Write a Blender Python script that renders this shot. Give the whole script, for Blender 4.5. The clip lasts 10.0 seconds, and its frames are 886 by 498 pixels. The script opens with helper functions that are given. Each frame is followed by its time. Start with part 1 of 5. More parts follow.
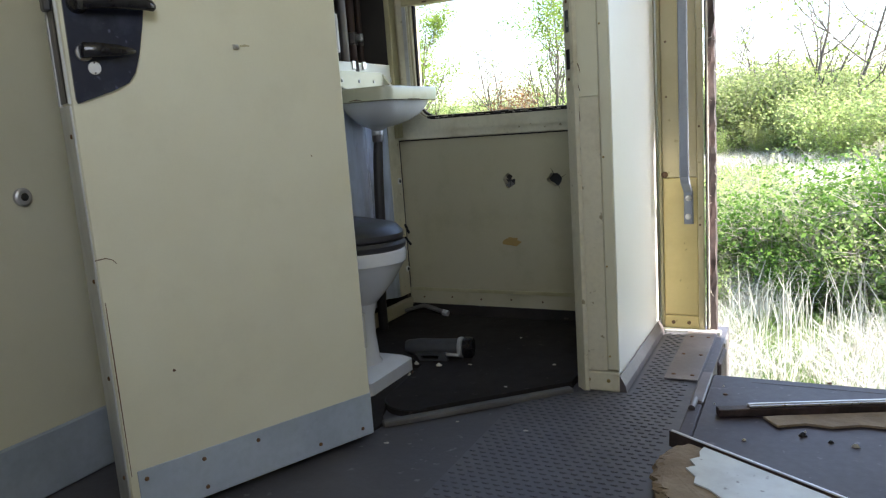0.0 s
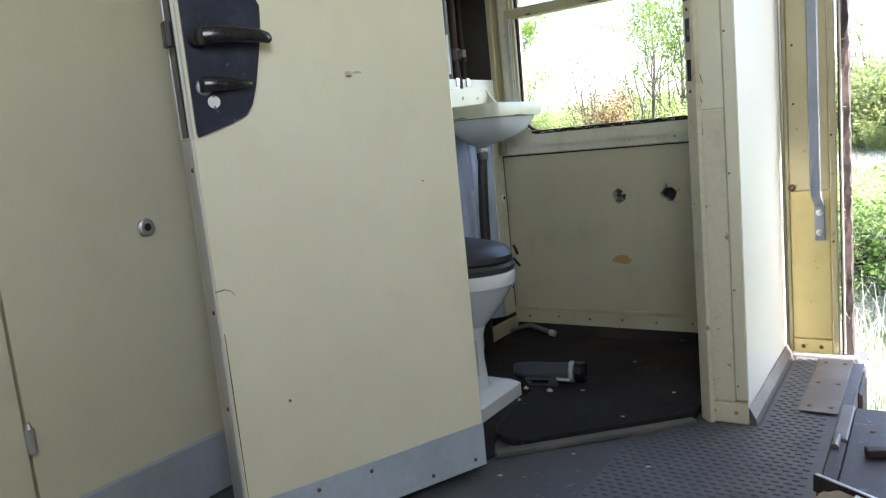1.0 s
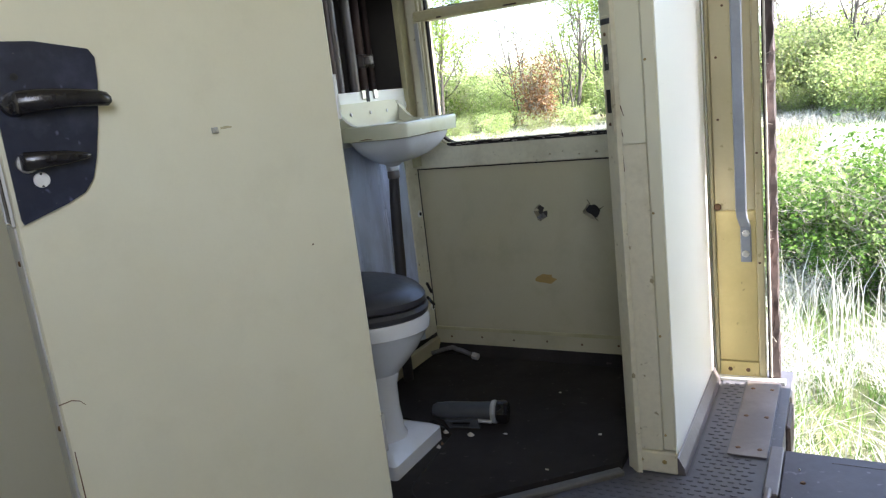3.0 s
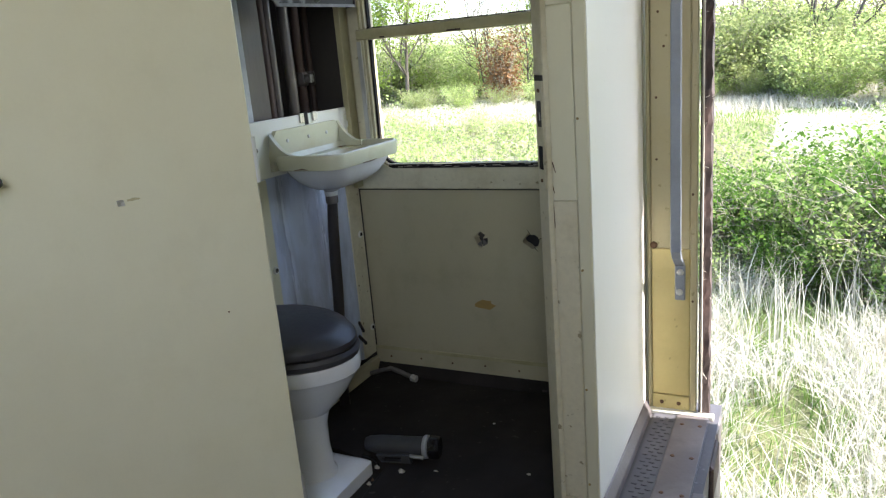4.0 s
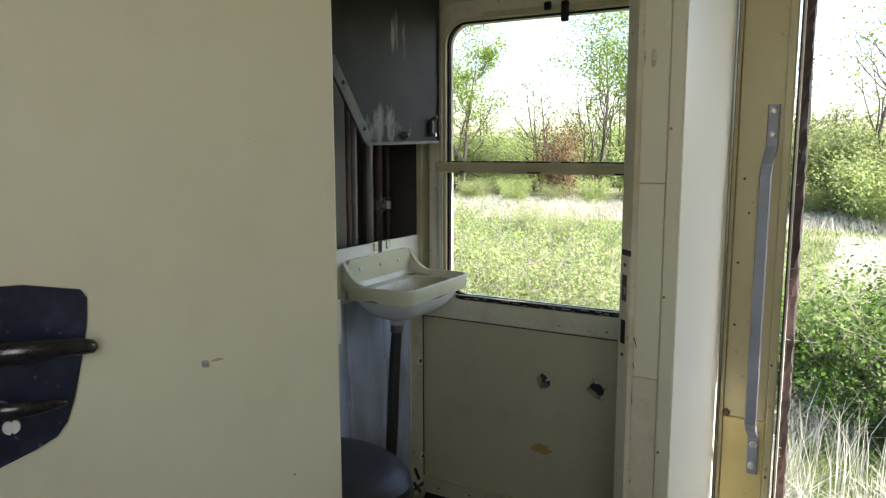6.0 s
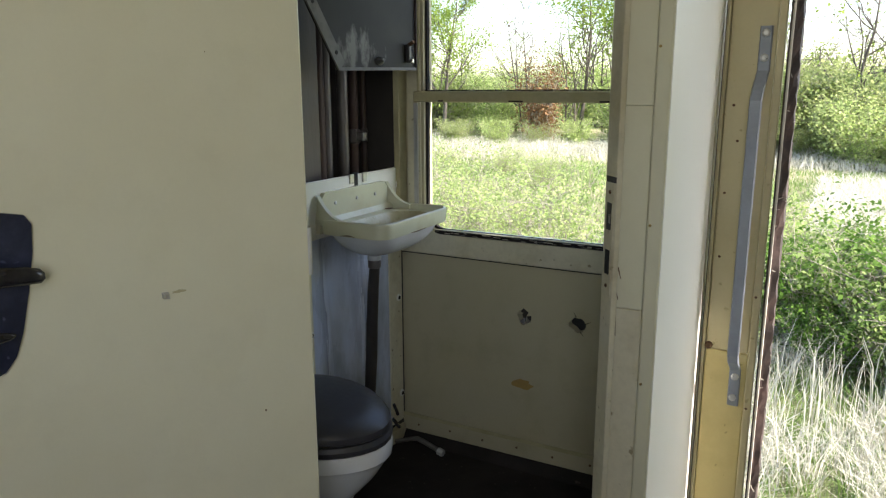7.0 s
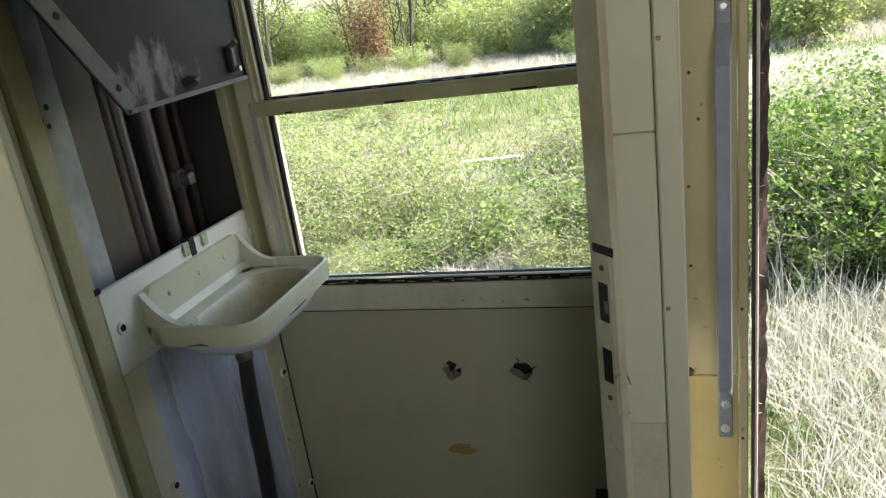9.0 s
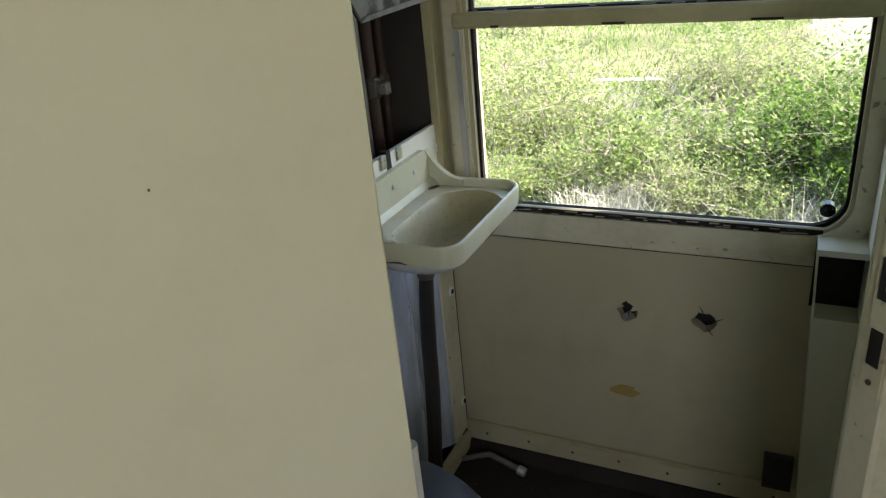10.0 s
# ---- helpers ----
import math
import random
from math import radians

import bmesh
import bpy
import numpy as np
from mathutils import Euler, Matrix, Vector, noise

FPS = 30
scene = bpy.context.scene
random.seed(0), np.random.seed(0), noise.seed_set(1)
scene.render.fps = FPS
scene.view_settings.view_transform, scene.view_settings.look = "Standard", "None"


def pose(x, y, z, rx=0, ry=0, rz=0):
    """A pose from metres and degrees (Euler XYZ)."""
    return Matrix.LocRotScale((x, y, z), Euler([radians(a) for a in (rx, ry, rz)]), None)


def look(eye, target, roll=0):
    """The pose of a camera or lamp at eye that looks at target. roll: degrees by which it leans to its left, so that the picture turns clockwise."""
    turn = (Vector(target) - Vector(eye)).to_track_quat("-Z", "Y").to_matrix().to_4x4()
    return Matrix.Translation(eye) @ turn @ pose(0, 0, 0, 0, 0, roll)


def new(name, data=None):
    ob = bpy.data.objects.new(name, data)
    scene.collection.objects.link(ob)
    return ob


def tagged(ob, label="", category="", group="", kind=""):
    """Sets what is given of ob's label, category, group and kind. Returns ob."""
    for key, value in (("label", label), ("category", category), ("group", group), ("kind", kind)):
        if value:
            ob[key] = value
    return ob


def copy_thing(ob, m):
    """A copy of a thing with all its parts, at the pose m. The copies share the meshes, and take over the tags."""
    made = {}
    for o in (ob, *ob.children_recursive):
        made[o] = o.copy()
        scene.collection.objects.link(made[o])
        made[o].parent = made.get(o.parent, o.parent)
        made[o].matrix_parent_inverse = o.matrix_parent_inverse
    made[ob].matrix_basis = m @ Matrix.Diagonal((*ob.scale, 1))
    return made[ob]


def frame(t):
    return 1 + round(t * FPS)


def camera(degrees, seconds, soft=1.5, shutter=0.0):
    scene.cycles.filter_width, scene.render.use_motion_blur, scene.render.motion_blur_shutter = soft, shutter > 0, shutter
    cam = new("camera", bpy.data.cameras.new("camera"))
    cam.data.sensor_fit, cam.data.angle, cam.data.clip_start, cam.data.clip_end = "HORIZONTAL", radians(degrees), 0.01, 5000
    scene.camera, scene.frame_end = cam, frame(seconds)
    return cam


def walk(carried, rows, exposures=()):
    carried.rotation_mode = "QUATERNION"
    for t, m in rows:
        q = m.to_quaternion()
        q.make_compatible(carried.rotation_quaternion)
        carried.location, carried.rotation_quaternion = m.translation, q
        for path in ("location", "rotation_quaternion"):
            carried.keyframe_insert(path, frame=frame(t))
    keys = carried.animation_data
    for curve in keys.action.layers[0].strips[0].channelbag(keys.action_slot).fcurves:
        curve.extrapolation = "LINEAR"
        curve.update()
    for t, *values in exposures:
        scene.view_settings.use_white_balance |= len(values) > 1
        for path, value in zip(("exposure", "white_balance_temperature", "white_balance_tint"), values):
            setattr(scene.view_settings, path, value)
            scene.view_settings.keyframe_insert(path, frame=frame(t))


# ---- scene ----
cam = camera(62.9, 10.0, 1.25)
PATH = [
    (0, (1.562, -2.709, 0.796), (0.661, -0.955, 0.462), -4.1),
    (0.5, (1.542, -2.679, 0.836), (0.467, -1.023, 0.517), -5.4),
    (1, (1.486, -2.673, 0.834), (0.366, -1.043, 0.542), -5.7),
    (1.5, (1.513, -2.655, 0.853), (0.413, -1.000, 0.625), -4.6),
    (2, (1.530, -2.615, 0.854), (0.513, -0.916, 0.571), -4.1),
    (2.5, (1.475, -2.531, 0.850), (0.489, -0.824, 0.511), -4.8),
    (3, (1.443, -2.425, 1.013), (0.478, -0.722, 0.602), -6.7),
    (3.2, (1.476, -2.399, 1.040), (0.552, -0.681, 0.597), -7.3),
    (4.3, (1.500, -2.278, 1.275), (0.638, -0.549, 0.758), -3.6),
    (4.5, (1.471, -2.261, 1.320), (0.606, -0.523, 0.841), -2.5),
    (5, (1.428, -2.279, 1.377), (0.473, -0.554, 1.041), -1.1),
    (5.2, (1.405, -2.292, 1.384), (0.436, -0.570, 1.075), -1.0),
    (6.3, (1.413, -2.291, 1.372), (0.418, -0.579, 1.093), 0.1),
    (6.5, (1.425, -2.281, 1.369), (0.437, -0.569, 1.064), 0.2),
    (7, (1.382, -2.226, 1.332), (0.449, -0.510, 0.898), -0.2),
    (7.5, (1.280, -2.148, 1.314), (0.348, -0.443, 0.841), -1.4),
    (7.8, (1.106, -2.027, 1.325), (0.178, -0.320, 0.847), -1.9),
    (8, (0.992, -1.944, 1.397), (0.121, -0.217, 0.889), -1.7),
    (8.2, (0.969, -1.901, 1.452), (0.177, -0.144, 0.919), -2.0),
    (8.5, (0.999, -1.845, 1.495), (0.329, -0.051, 0.919), -4.1),
    (8.8, (1.029, -1.723, 1.497), (0.448, 0.099, 0.910), -7.0),
    (9, (1.032, -1.651, 1.492), (0.463, 0.157, 0.853), -8.1),
    (9.3, (0.997, -1.568, 1.500), (0.335, 0.168, 0.760), -8.9),
    (9.5, (0.944, -1.574, 1.512), (0.202, 0.104, 0.715), -7.9),
    (10, (0.824, -1.649, 1.528), (-0.010, -0.031, 0.700), -5.7),
]
walk(cam, [(t, look(e, a, r)) for t, e, a, r in PATH],
     [(0, 2.26, 6400, 14), (0.5, 2.58, 6350, 12), (1, 2.76, 6300, 14), (1.5, 2.56, 6350, 14), (2, 2.40, 6350, 15), (3, 2.56, 6250, 17), (4.5, 2.00, 6550, 14), (6.5, 1.78, 6800, 14), (8, 1.93, 6800, 12), (9, 1.82, 6800, 14), (10, 2.06, 6950, 14)])

# ---- light ----
SUN = Vector((0.80, 0.08, 0.78)).normalized()
world = bpy.data.worlds.new("sky")
scene.world = world
world.use_nodes = True
sky = world.node_tree.nodes.new("ShaderNodeTexSky")
sky.sky_type = "NISHITA"
sky.sun_disc = False
sky.sun_elevation = math.asin(SUN.z)
sky.sun_rotation = math.atan2(SUN.x, SUN.y)
sky.air_density, sky.dust_density = 1.0, 1.2
back = world.node_tree.nodes["Background"]
world.node_tree.links.new(sky.outputs[0], back.inputs[0])
back.inputs[1].default_value = 0.15
sun = new("sun", bpy.data.lights.new("sun", "SUN"))
sun.data.energy, sun.data.angle, sun.data.color = 5.0, radians(0.6), (1.0, 0.95, 0.87)
sun.matrix_world = look(SUN * 30, (0, 0, 0))


def opening_light(name, centre, toward, sx, sz, watts):
    """An area lamp that adds daylight at an opening of the coach."""
    lamp = new(name, bpy.data.lights.new(name, "AREA"))
    lamp.data.shape, lamp.data.size, lamp.data.size_y = "RECTANGLE", sx, sz
    lamp.data.energy, lamp.data.color = watts, (0.97, 0.98, 1.0)
    lamp.matrix_world = look(centre, toward)
    return lamp


# fill lamp added in an assumed opening of the unseen opposite wall
opening_light("unseen_window_fill", (1.68, -2.96, 1.56), (0.4, -1.2, 1.35), 0.74, 0.86, 2.75)
opening_light("door_daylight", (1.70, 0.15, 1.1), (1.5, -2, 0.6), 0.75, 1.7, 0.7)

# ---- materials ----


def node_mat(name):
    m = bpy.data.materials.new(name)
    m.use_nodes = True
    return m, m.node_tree.nodes, m.node_tree.links, m.node_tree.nodes["Principled BSDF"]


def ramp_between(N, L, fac, a, b, lo=0.35, hi=0.65):
    r = N.new("ShaderNodeValToRGB")
    r.color_ramp.elements[0].position, r.color_ramp.elements[1].position = lo, hi
    r.color_ramp.elements[0].color, r.color_ramp.elements[1].color = (*a, 1), (*b, 1)
    L.new(fac, r.inputs[0])
    return r.outputs[0]


def noise_tex(N, L, scale, detail=4.0, rough=0.55, stretch=(1, 1, 1)):
    c = N.new("ShaderNodeTexCoord")
    mp = N.new("ShaderNodeMapping")
    mp.inputs["Scale"].default_value = stretch
    n = N.new("ShaderNodeTexNoise")
    n.inputs["Scale"].default_value, n.inputs["Detail"].default_value, n.inputs["Roughness"].default_value = scale, detail, rough
    L.new(c.outputs["Object"], mp.inputs[0])
    L.new(mp.outputs[0], n.inputs["Vector"])
    return n.outputs["Fac"]


def surface(name, base, dirt, rough=0.5, metal=0.0, large=3.0, fine=60.0, bump=0.15, lo=0.45, hi=0.8, stretch=(1, 1, 1), speckle=0.0, spec=0.5, grain=0.35, smudge=0.0):
    """Paint, metal or plastic: a base colour, stains of a second colour at a large scale, grain and relief at a fine one."""
    m, N, L, P = node_mat(name)
    big = noise_tex(N, L, large, 5, 0.6, stretch)
    small = noise_tex(N, L, fine, 4, 0.6, stretch)
    col = ramp_between(N, L, big, base, dirt, lo, hi)
    mix = N.new("ShaderNodeMixRGB")
    mix.blend_type = "MULTIPLY"
    mix.inputs[0].default_value = grain
    L.new(col, mix.inputs[1])
    L.new(ramp_between(N, L, small, (0.75, 0.75, 0.75), (1, 1, 1), 0.3, 0.6), mix.inputs[2])
    out = mix.outputs[0]
    if speckle:
        sp = noise_tex(N, L, 38, 2, 0.5)
        m2 = N.new("ShaderNodeMixRGB")
        L.new(ramp_between(N, L, sp, (0, 0, 0), (1, 1, 1), 0.68, 0.74), m2.inputs[0])
        L.new(out, m2.inputs[1])
        m2.inputs[2].default_value = (*[c * (1 - speckle) for c in dirt], 1)
        out = m2.outputs[0]
    if smudge:
        m3 = N.new("ShaderNodeMixRGB")
        m3.blend_type = "MULTIPLY"
        m3.inputs[0].default_value = smudge
        L.new(out, m3.inputs[1])
        L.new(ramp_between(N, L, noise_tex(N, L, 6.5, 6, 0.65), (1, 1, 1), (0.72, 0.70, 0.64), 0.52, 0.78), m3.inputs[2])
        out = m3.outputs[0]
    L.new(out, P.inputs["Base Color"])
    P.inputs["Metallic"].default_value = metal
    P.inputs["Specular IOR Level"].default_value = spec
    rr = N.new("ShaderNodeMapRange")
    rr.inputs["To Min"].default_value, rr.inputs["To Max"].default_value = max(0.05, rough - 0.12), min(1, rough + 0.12)
    L.new(small, rr.inputs[0])
    L.new(rr.outputs[0], P.inputs["Roughness"])
    b = N.new("ShaderNodeBump")
    b.inputs["Strength"].default_value, b.inputs["Distance"].default_value = bump, 0.004
    L.new(small, b.inputs["Height"])
    L.new(b.outputs[0], P.inputs["Normal"])
    return m


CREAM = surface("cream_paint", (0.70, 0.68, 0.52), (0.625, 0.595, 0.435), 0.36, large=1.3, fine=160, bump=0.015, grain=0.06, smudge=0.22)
# CREAM darkened and yellowed: dimness and warm bounced light put into the colour
CREAM_SHADED = surface("shaded_cream_paint", (0.50, 0.46, 0.315), (0.43, 0.39, 0.25), 0.5, large=1.6, fine=120, bump=0.03, grain=0.12, smudge=0.45)
CREAM_WORN = surface("worn_cream_paint", (0.66, 0.62, 0.47), (0.42, 0.36, 0.22), 0.45, large=5, fine=60, bump=0.12, lo=0.5, hi=0.8, speckle=0.3)
OFFWHITE = surface("off_white_laminate", (0.78, 0.79, 0.74), (0.74, 0.74, 0.67), 0.33, large=1.2, fine=120, bump=0.015, grain=0.06)
YELLOW = surface("yellow_paint", (0.64, 0.53, 0.24), (0.48, 0.38, 0.16), 0.40, large=4, fine=90, bump=0.03, lo=0.5, hi=0.85, speckle=0.2, grain=0.12)
# dimmer copy of YELLOW for surfaces beyond the sill's reflected glow
YELLOW_SHADED = surface("shaded_yellow_paint", (0.55, 0.48, 0.285), (0.46, 0.385, 0.20), 0.48, large=4, fine=90, bump=0.03, lo=0.5, hi=0.85, speckle=0.2, grain=0.12)
OLIVE = surface("olive_cream_paint", (0.50, 0.46, 0.28), (0.36, 0.32, 0.17), 0.45, large=5, fine=60, bump=0.1)
BLUEGREY = surface("blue_grey_paint", (0.40, 0.46, 0.53), (0.30, 0.35, 0.40), 0.45, large=4, fine=50, bump=0.06)
GREYPAINT = surface("grey_paint", (0.27, 0.30, 0.36), (0.20, 0.22, 0.26), 0.42, large=6, fine=70, bump=0.08)
ALU = surface("dull_aluminium", (0.62, 0.63, 0.63), (0.38, 0.38, 0.37), 0.45, 0.55, large=9, fine=80, bump=0.1, stretch=(1, 1, 0.3))
STEEL = surface("worn_steel", (0.55, 0.55, 0.55), (0.30, 0.28, 0.26), 0.3, 0.9, large=20, fine=120, bump=0.1)
DARKMETAL = surface("dark_sheet_metal", (0.050, 0.050, 0.052), (0.085, 0.083, 0.082), 0.42, 0.3, large=4, fine=40, bump=0.1)
# near-black brown for the back and far side of the pipe recess
DARKWALL = surface("dark_brown_back_wall", (0.042, 0.037, 0.033), (0.075, 0.067, 0.058), 0.8, large=5, fine=40, bump=0.3, stretch=(1, 1, 0.4))
GRIMED = surface("grimed_pale_metal", (0.42, 0.45, 0.50), (0.10, 0.09, 0.08), 0.45, 0.2, large=4.5, fine=60, bump=0.08, lo=0.45, hi=0.72, stretch=(1, 1, 0.6))
PIPE_DARK = surface("dark_pipe", (0.070, 0.060, 0.053), (0.12, 0.10, 0.085), 0.45, 0.2, large=8, fine=70, bump=0.2, stretch=(1, 1, 0.2))
PIPE_GREY = surface("grey_pipe", (0.15, 0.14, 0.135), (0.075, 0.06, 0.052), 0.42, 0.4, large=8, fine=70, bump=0.2, stretch=(1, 1, 0.2))
PIPE_RUST = surface("rusty_pipe", (0.062, 0.036, 0.028), (0.036, 0.029, 0.026), 0.6, 0.1, large=9, fine=70, bump=0.25, stretch=(1, 1, 0.3))
# upright grey streaks: smudges, and shade of the folds painted in with them
ENAMEL = surface("blue_white_enamel", (0.54, 0.61, 0.75), (0.27, 0.29, 0.34), 0.28, large=8.0, fine=18, bump=0.0, grain=0.15, lo=0.42, hi=0.68, stretch=(1, 1, 0.22))
CERAMIC_STAINED = surface("yellow_stained_ceramic", (0.52, 0.49, 0.34), (0.36, 0.32, 0.17), 0.3, large=6, fine=60, bump=0.02, lo=0.42, hi=0.7, grain=0.12)
CERAMIC = surface("aged_basin_ceramic", (0.60, 0.60, 0.46), (0.47, 0.43, 0.27), 0.22, large=4, fine=90, bump=0.01, lo=0.5, hi=0.75, grain=0.06)
PORCELAIN = surface("white_porcelain", (0.78, 0.80, 0.84), (0.68, 0.68, 0.68), 0.16, large=4, fine=90, bump=0.01, grain=0.06)
SEATMAT = surface("dark_seat_plastic", (0.042, 0.042, 0.050), (0.060, 0.058, 0.062), 0.4, large=6, fine=70, bump=0.08)
RUBBER = surface("dark_brown_rubber", (0.030, 0.020, 0.018), (0.075, 0.045, 0.040), 0.7, large=14, fine=60, bump=0.5, lo=0.45, hi=0.65)
BLACK = surface("black_void", (0.010, 0.010, 0.010), (0.016, 0.015, 0.014), 0.8, bump=0.1)
NAVY = surface("dark_blue_lacquer", (0.018, 0.022, 0.042), (0.040, 0.048, 0.085), 0.22, large=16, fine=90, bump=0.08, lo=0.5, hi=0.8, speckle=-1.2)
BAKELITE = surface("black_bakelite", (0.014, 0.013, 0.015), (0.03, 0.03, 0.032), 0.2, large=20, fine=90, bump=0.05)
WHITEDOT = surface("white_plastic", (0.8, 0.8, 0.78), (0.65, 0.65, 0.62), 0.4, large=30, fine=90)
RUST = surface("rust", (0.14, 0.075, 0.035), (0.08, 0.045, 0.03), 0.8, large=40, fine=160, bump=0.4)
STAINMAT = surface("tan_glue_stain", (0.42, 0.28, 0.09), (0.36, 0.25, 0.10), 0.6, large=30, fine=90)
LINO = surface("worn_dark_linoleum", (0.017, 0.015, 0.014), (0.033, 0.028, 0.026), 0.78, spec=0.2, large=3.5, fine=26, bump=0.12, lo=0.4, hi=0.7, speckle=-0.8)
FLOORMAT = surface("grey_floor_covering", (0.070, 0.068, 0.076), (0.10, 0.097, 0.105), 0.55, large=4, fine=50, bump=0.2, speckle=-0.5)
TREAD = surface("grey_studded_rubber", (0.075, 0.075, 0.088), (0.12, 0.118, 0.13), 0.48, large=5, fine=60, bump=0.15)
TRAPMAT = surface("purple_brown_painted_steel", (0.036, 0.027, 0.035), (0.058, 0.046, 0.055), 0.58, large=3, fine=50, bump=0.1, speckle=-0.6)
SCUFFED = surface("scuffed_steel_plate", (0.135, 0.118, 0.118), (0.22, 0.20, 0.195), 0.45, 0.3, large=7, fine=60, bump=0.15)
BROKEN = surface("torn_fibreboard", (0.22, 0.16, 0.10), (0.34, 0.27, 0.19), 0.9, large=9, fine=45, bump=0.9, lo=0.35, hi=0.65)
BOARDWHITE = surface("pale_laminate", (0.62, 0.66, 0.64), (0.48, 0.50, 0.48), 0.4, large=7, fine=40, bump=0.06, lo=0.5, hi=0.75, speckle=0.5)
TORCHGREY = surface("grey_plastic_tube", (0.055, 0.058, 0.064), (0.034, 0.035, 0.038), 0.5, large=12, fine=70, bump=0.1)
FLAKE = surface("pale_debris", (0.55, 0.52, 0.46), (0.4, 0.36, 0.3), 0.8)
LIMESCALE = surface("limescale", (0.20, 0.195, 0.19), (0.10, 0.10, 0.10), 0.7, large=30, fine=120, bump=0.1)
WASTE = surface("black_waste_pipe", (0.022, 0.019, 0.019), (0.042, 0.035, 0.032), 0.4, large=9, fine=70, bump=0.1, stretch=(1, 1, 0.3))
GASKET = surface("black_gasket_rubber", (0.022, 0.020, 0.019), (0.05, 0.045, 0.042), 0.88, spec=0.2, large=20, fine=90, bump=0.3)
STRIPGREY = surface("worn_grey_strip", (0.115, 0.11, 0.105), (0.19, 0.185, 0.175), 0.5, 0.2, large=9, fine=60, bump=0.15)
CHROME = surface("bright_bolt_metal", (0.72, 0.72, 0.72), (0.5, 0.5, 0.5), 0.3, 0.5, large=40, fine=90, bump=0.05)
BRASS = surface("tarnished_brass", (0.40, 0.30, 0.12), (0.25, 0.18, 0.08), 0.4, 0.7, large=20, fine=90)


def smear_material():
    """Dark sheet metal with pale limescale: a blotchy patch low down, wiped streaks higher up."""
    m, N, L, P = node_mat("smeared_dark_metal")
    c = N.new("ShaderNodeTexCoord")

    def patch(cy, cz, ry, rz, scale, stretch, lo, hi):
        mp = N.new("ShaderNodeMapping")
        mp.inputs["Location"].default_value = (0, -cy / ry, -cz / rz)
        mp.inputs["Scale"].default_value = (0, 1 / ry, 1 / rz)
        ln = N.new("ShaderNodeVectorMath")
        ln.operation = "LENGTH"
        L.new(c.outputs["Object"], mp.inputs[0])
        L.new(mp.outputs[0], ln.inputs[0])
        n = noise_tex(N, L, scale, 6, 0.62, stretch)
        su = N.new("ShaderNodeMath")
        su.operation = "MULTIPLY_ADD"
        su.inputs[1].default_value = -0.22
        L.new(ln.outputs["Value"], su.inputs[0])
        L.new(n, su.inputs[2])
        return ramp_between(N, L, su.outputs[0], (0, 0, 0), (1, 1, 1), lo, hi)

    mx = N.new("ShaderNodeMixRGB")
    mx.blend_type, mx.inputs[0].default_value = "SCREEN", 1.0
    L.new(patch(-0.455, 1.430, 0.085, 0.06, 22, (1, 1, 0.5), 0.28, 0.42), mx.inputs[1])
    L.new(patch(-0.40, 1.700, 0.09, 0.08, 26, (1, 1, 0.14), 0.36, 0.46), mx.inputs[2])
    base = ramp_between(N, L, noise_tex(N, L, 5, 5, 0.6), (0.012, 0.012, 0.012), (0.030, 0.028, 0.026), 0.35, 0.7)
    col = N.new("ShaderNodeMixRGB")
    L.new(mx.outputs[0], col.inputs[0])
    L.new(base, col.inputs[1])
    col.inputs[2].default_value = (0.20, 0.195, 0.19, 1)
    L.new(col.outputs[0], P.inputs["Base Color"])
    P.inputs["Roughness"].default_value = 0.6
    P.inputs["Specular IOR Level"].default_value = 0.25
    return m


SMEARED = smear_material()


def glass_material():
    m, N, L, P = node_mat("clear_window_glass")
    t, g, mx, fr = N.new("ShaderNodeBsdfTransparent"), N.new("ShaderNodeBsdfGlossy"), N.new("ShaderNodeMixShader"), N.new("ShaderNodeFresnel")
    t.inputs[0].default_value = (0.97, 0.98, 0.97, 1)
    g.inputs["Roughness"].default_value = 0.03
    fr.inputs[0].default_value = 1.06
    L.new(fr.outputs[0], mx.inputs[0])
    L.new(t.outputs[0], mx.inputs[1])
    L.new(g.outputs[0], mx.inputs[2])
    L.new(mx.outputs[0], N["Material Output"].inputs[0])
    return m


GLASS = glass_material()


def leaf_material(name, dark, light, glow=0.55):
    m, N, L, P = node_mat(name)
    geo, ob = N.new("ShaderNodeNewGeometry"), N.new("ShaderNodeObjectInfo")
    add = N.new("ShaderNodeMath")
    add.operation = "MULTIPLY_ADD"
    add.inputs[1].default_value, add.inputs[2].default_value = 0.75, 0.0
    L.new(geo.outputs["Random Per Island"], add.inputs[0])
    a2 = N.new("ShaderNodeMath")
    a2.operation = "MULTIPLY_ADD"
    a2.inputs[1].default_value = 0.25
    L.new(ob.outputs["Random"], a2.inputs[0])
    L.new(add.outputs[0], a2.inputs[2])
    col = ramp_between(N, L, a2.outputs[0], dark, light, 0.0, 1.0)
    L.new(col, P.inputs["Base Color"])
    P.inputs["Roughness"].default_value = 0.7
    P.inputs["Specular IOR Level"].default_value = 0.2
    tr, mx = N.new("ShaderNodeBsdfTranslucent"), N.new("ShaderNodeMixShader")
    mx.inputs[0].default_value = glow
    L.new(col, tr.inputs[0])
    L.new(P.outputs[0], mx.inputs[1])
    L.new(tr.outputs[0], mx.inputs[2])
    L.new(mx.outputs[0], N["Material Output"].inputs[0])
    return m


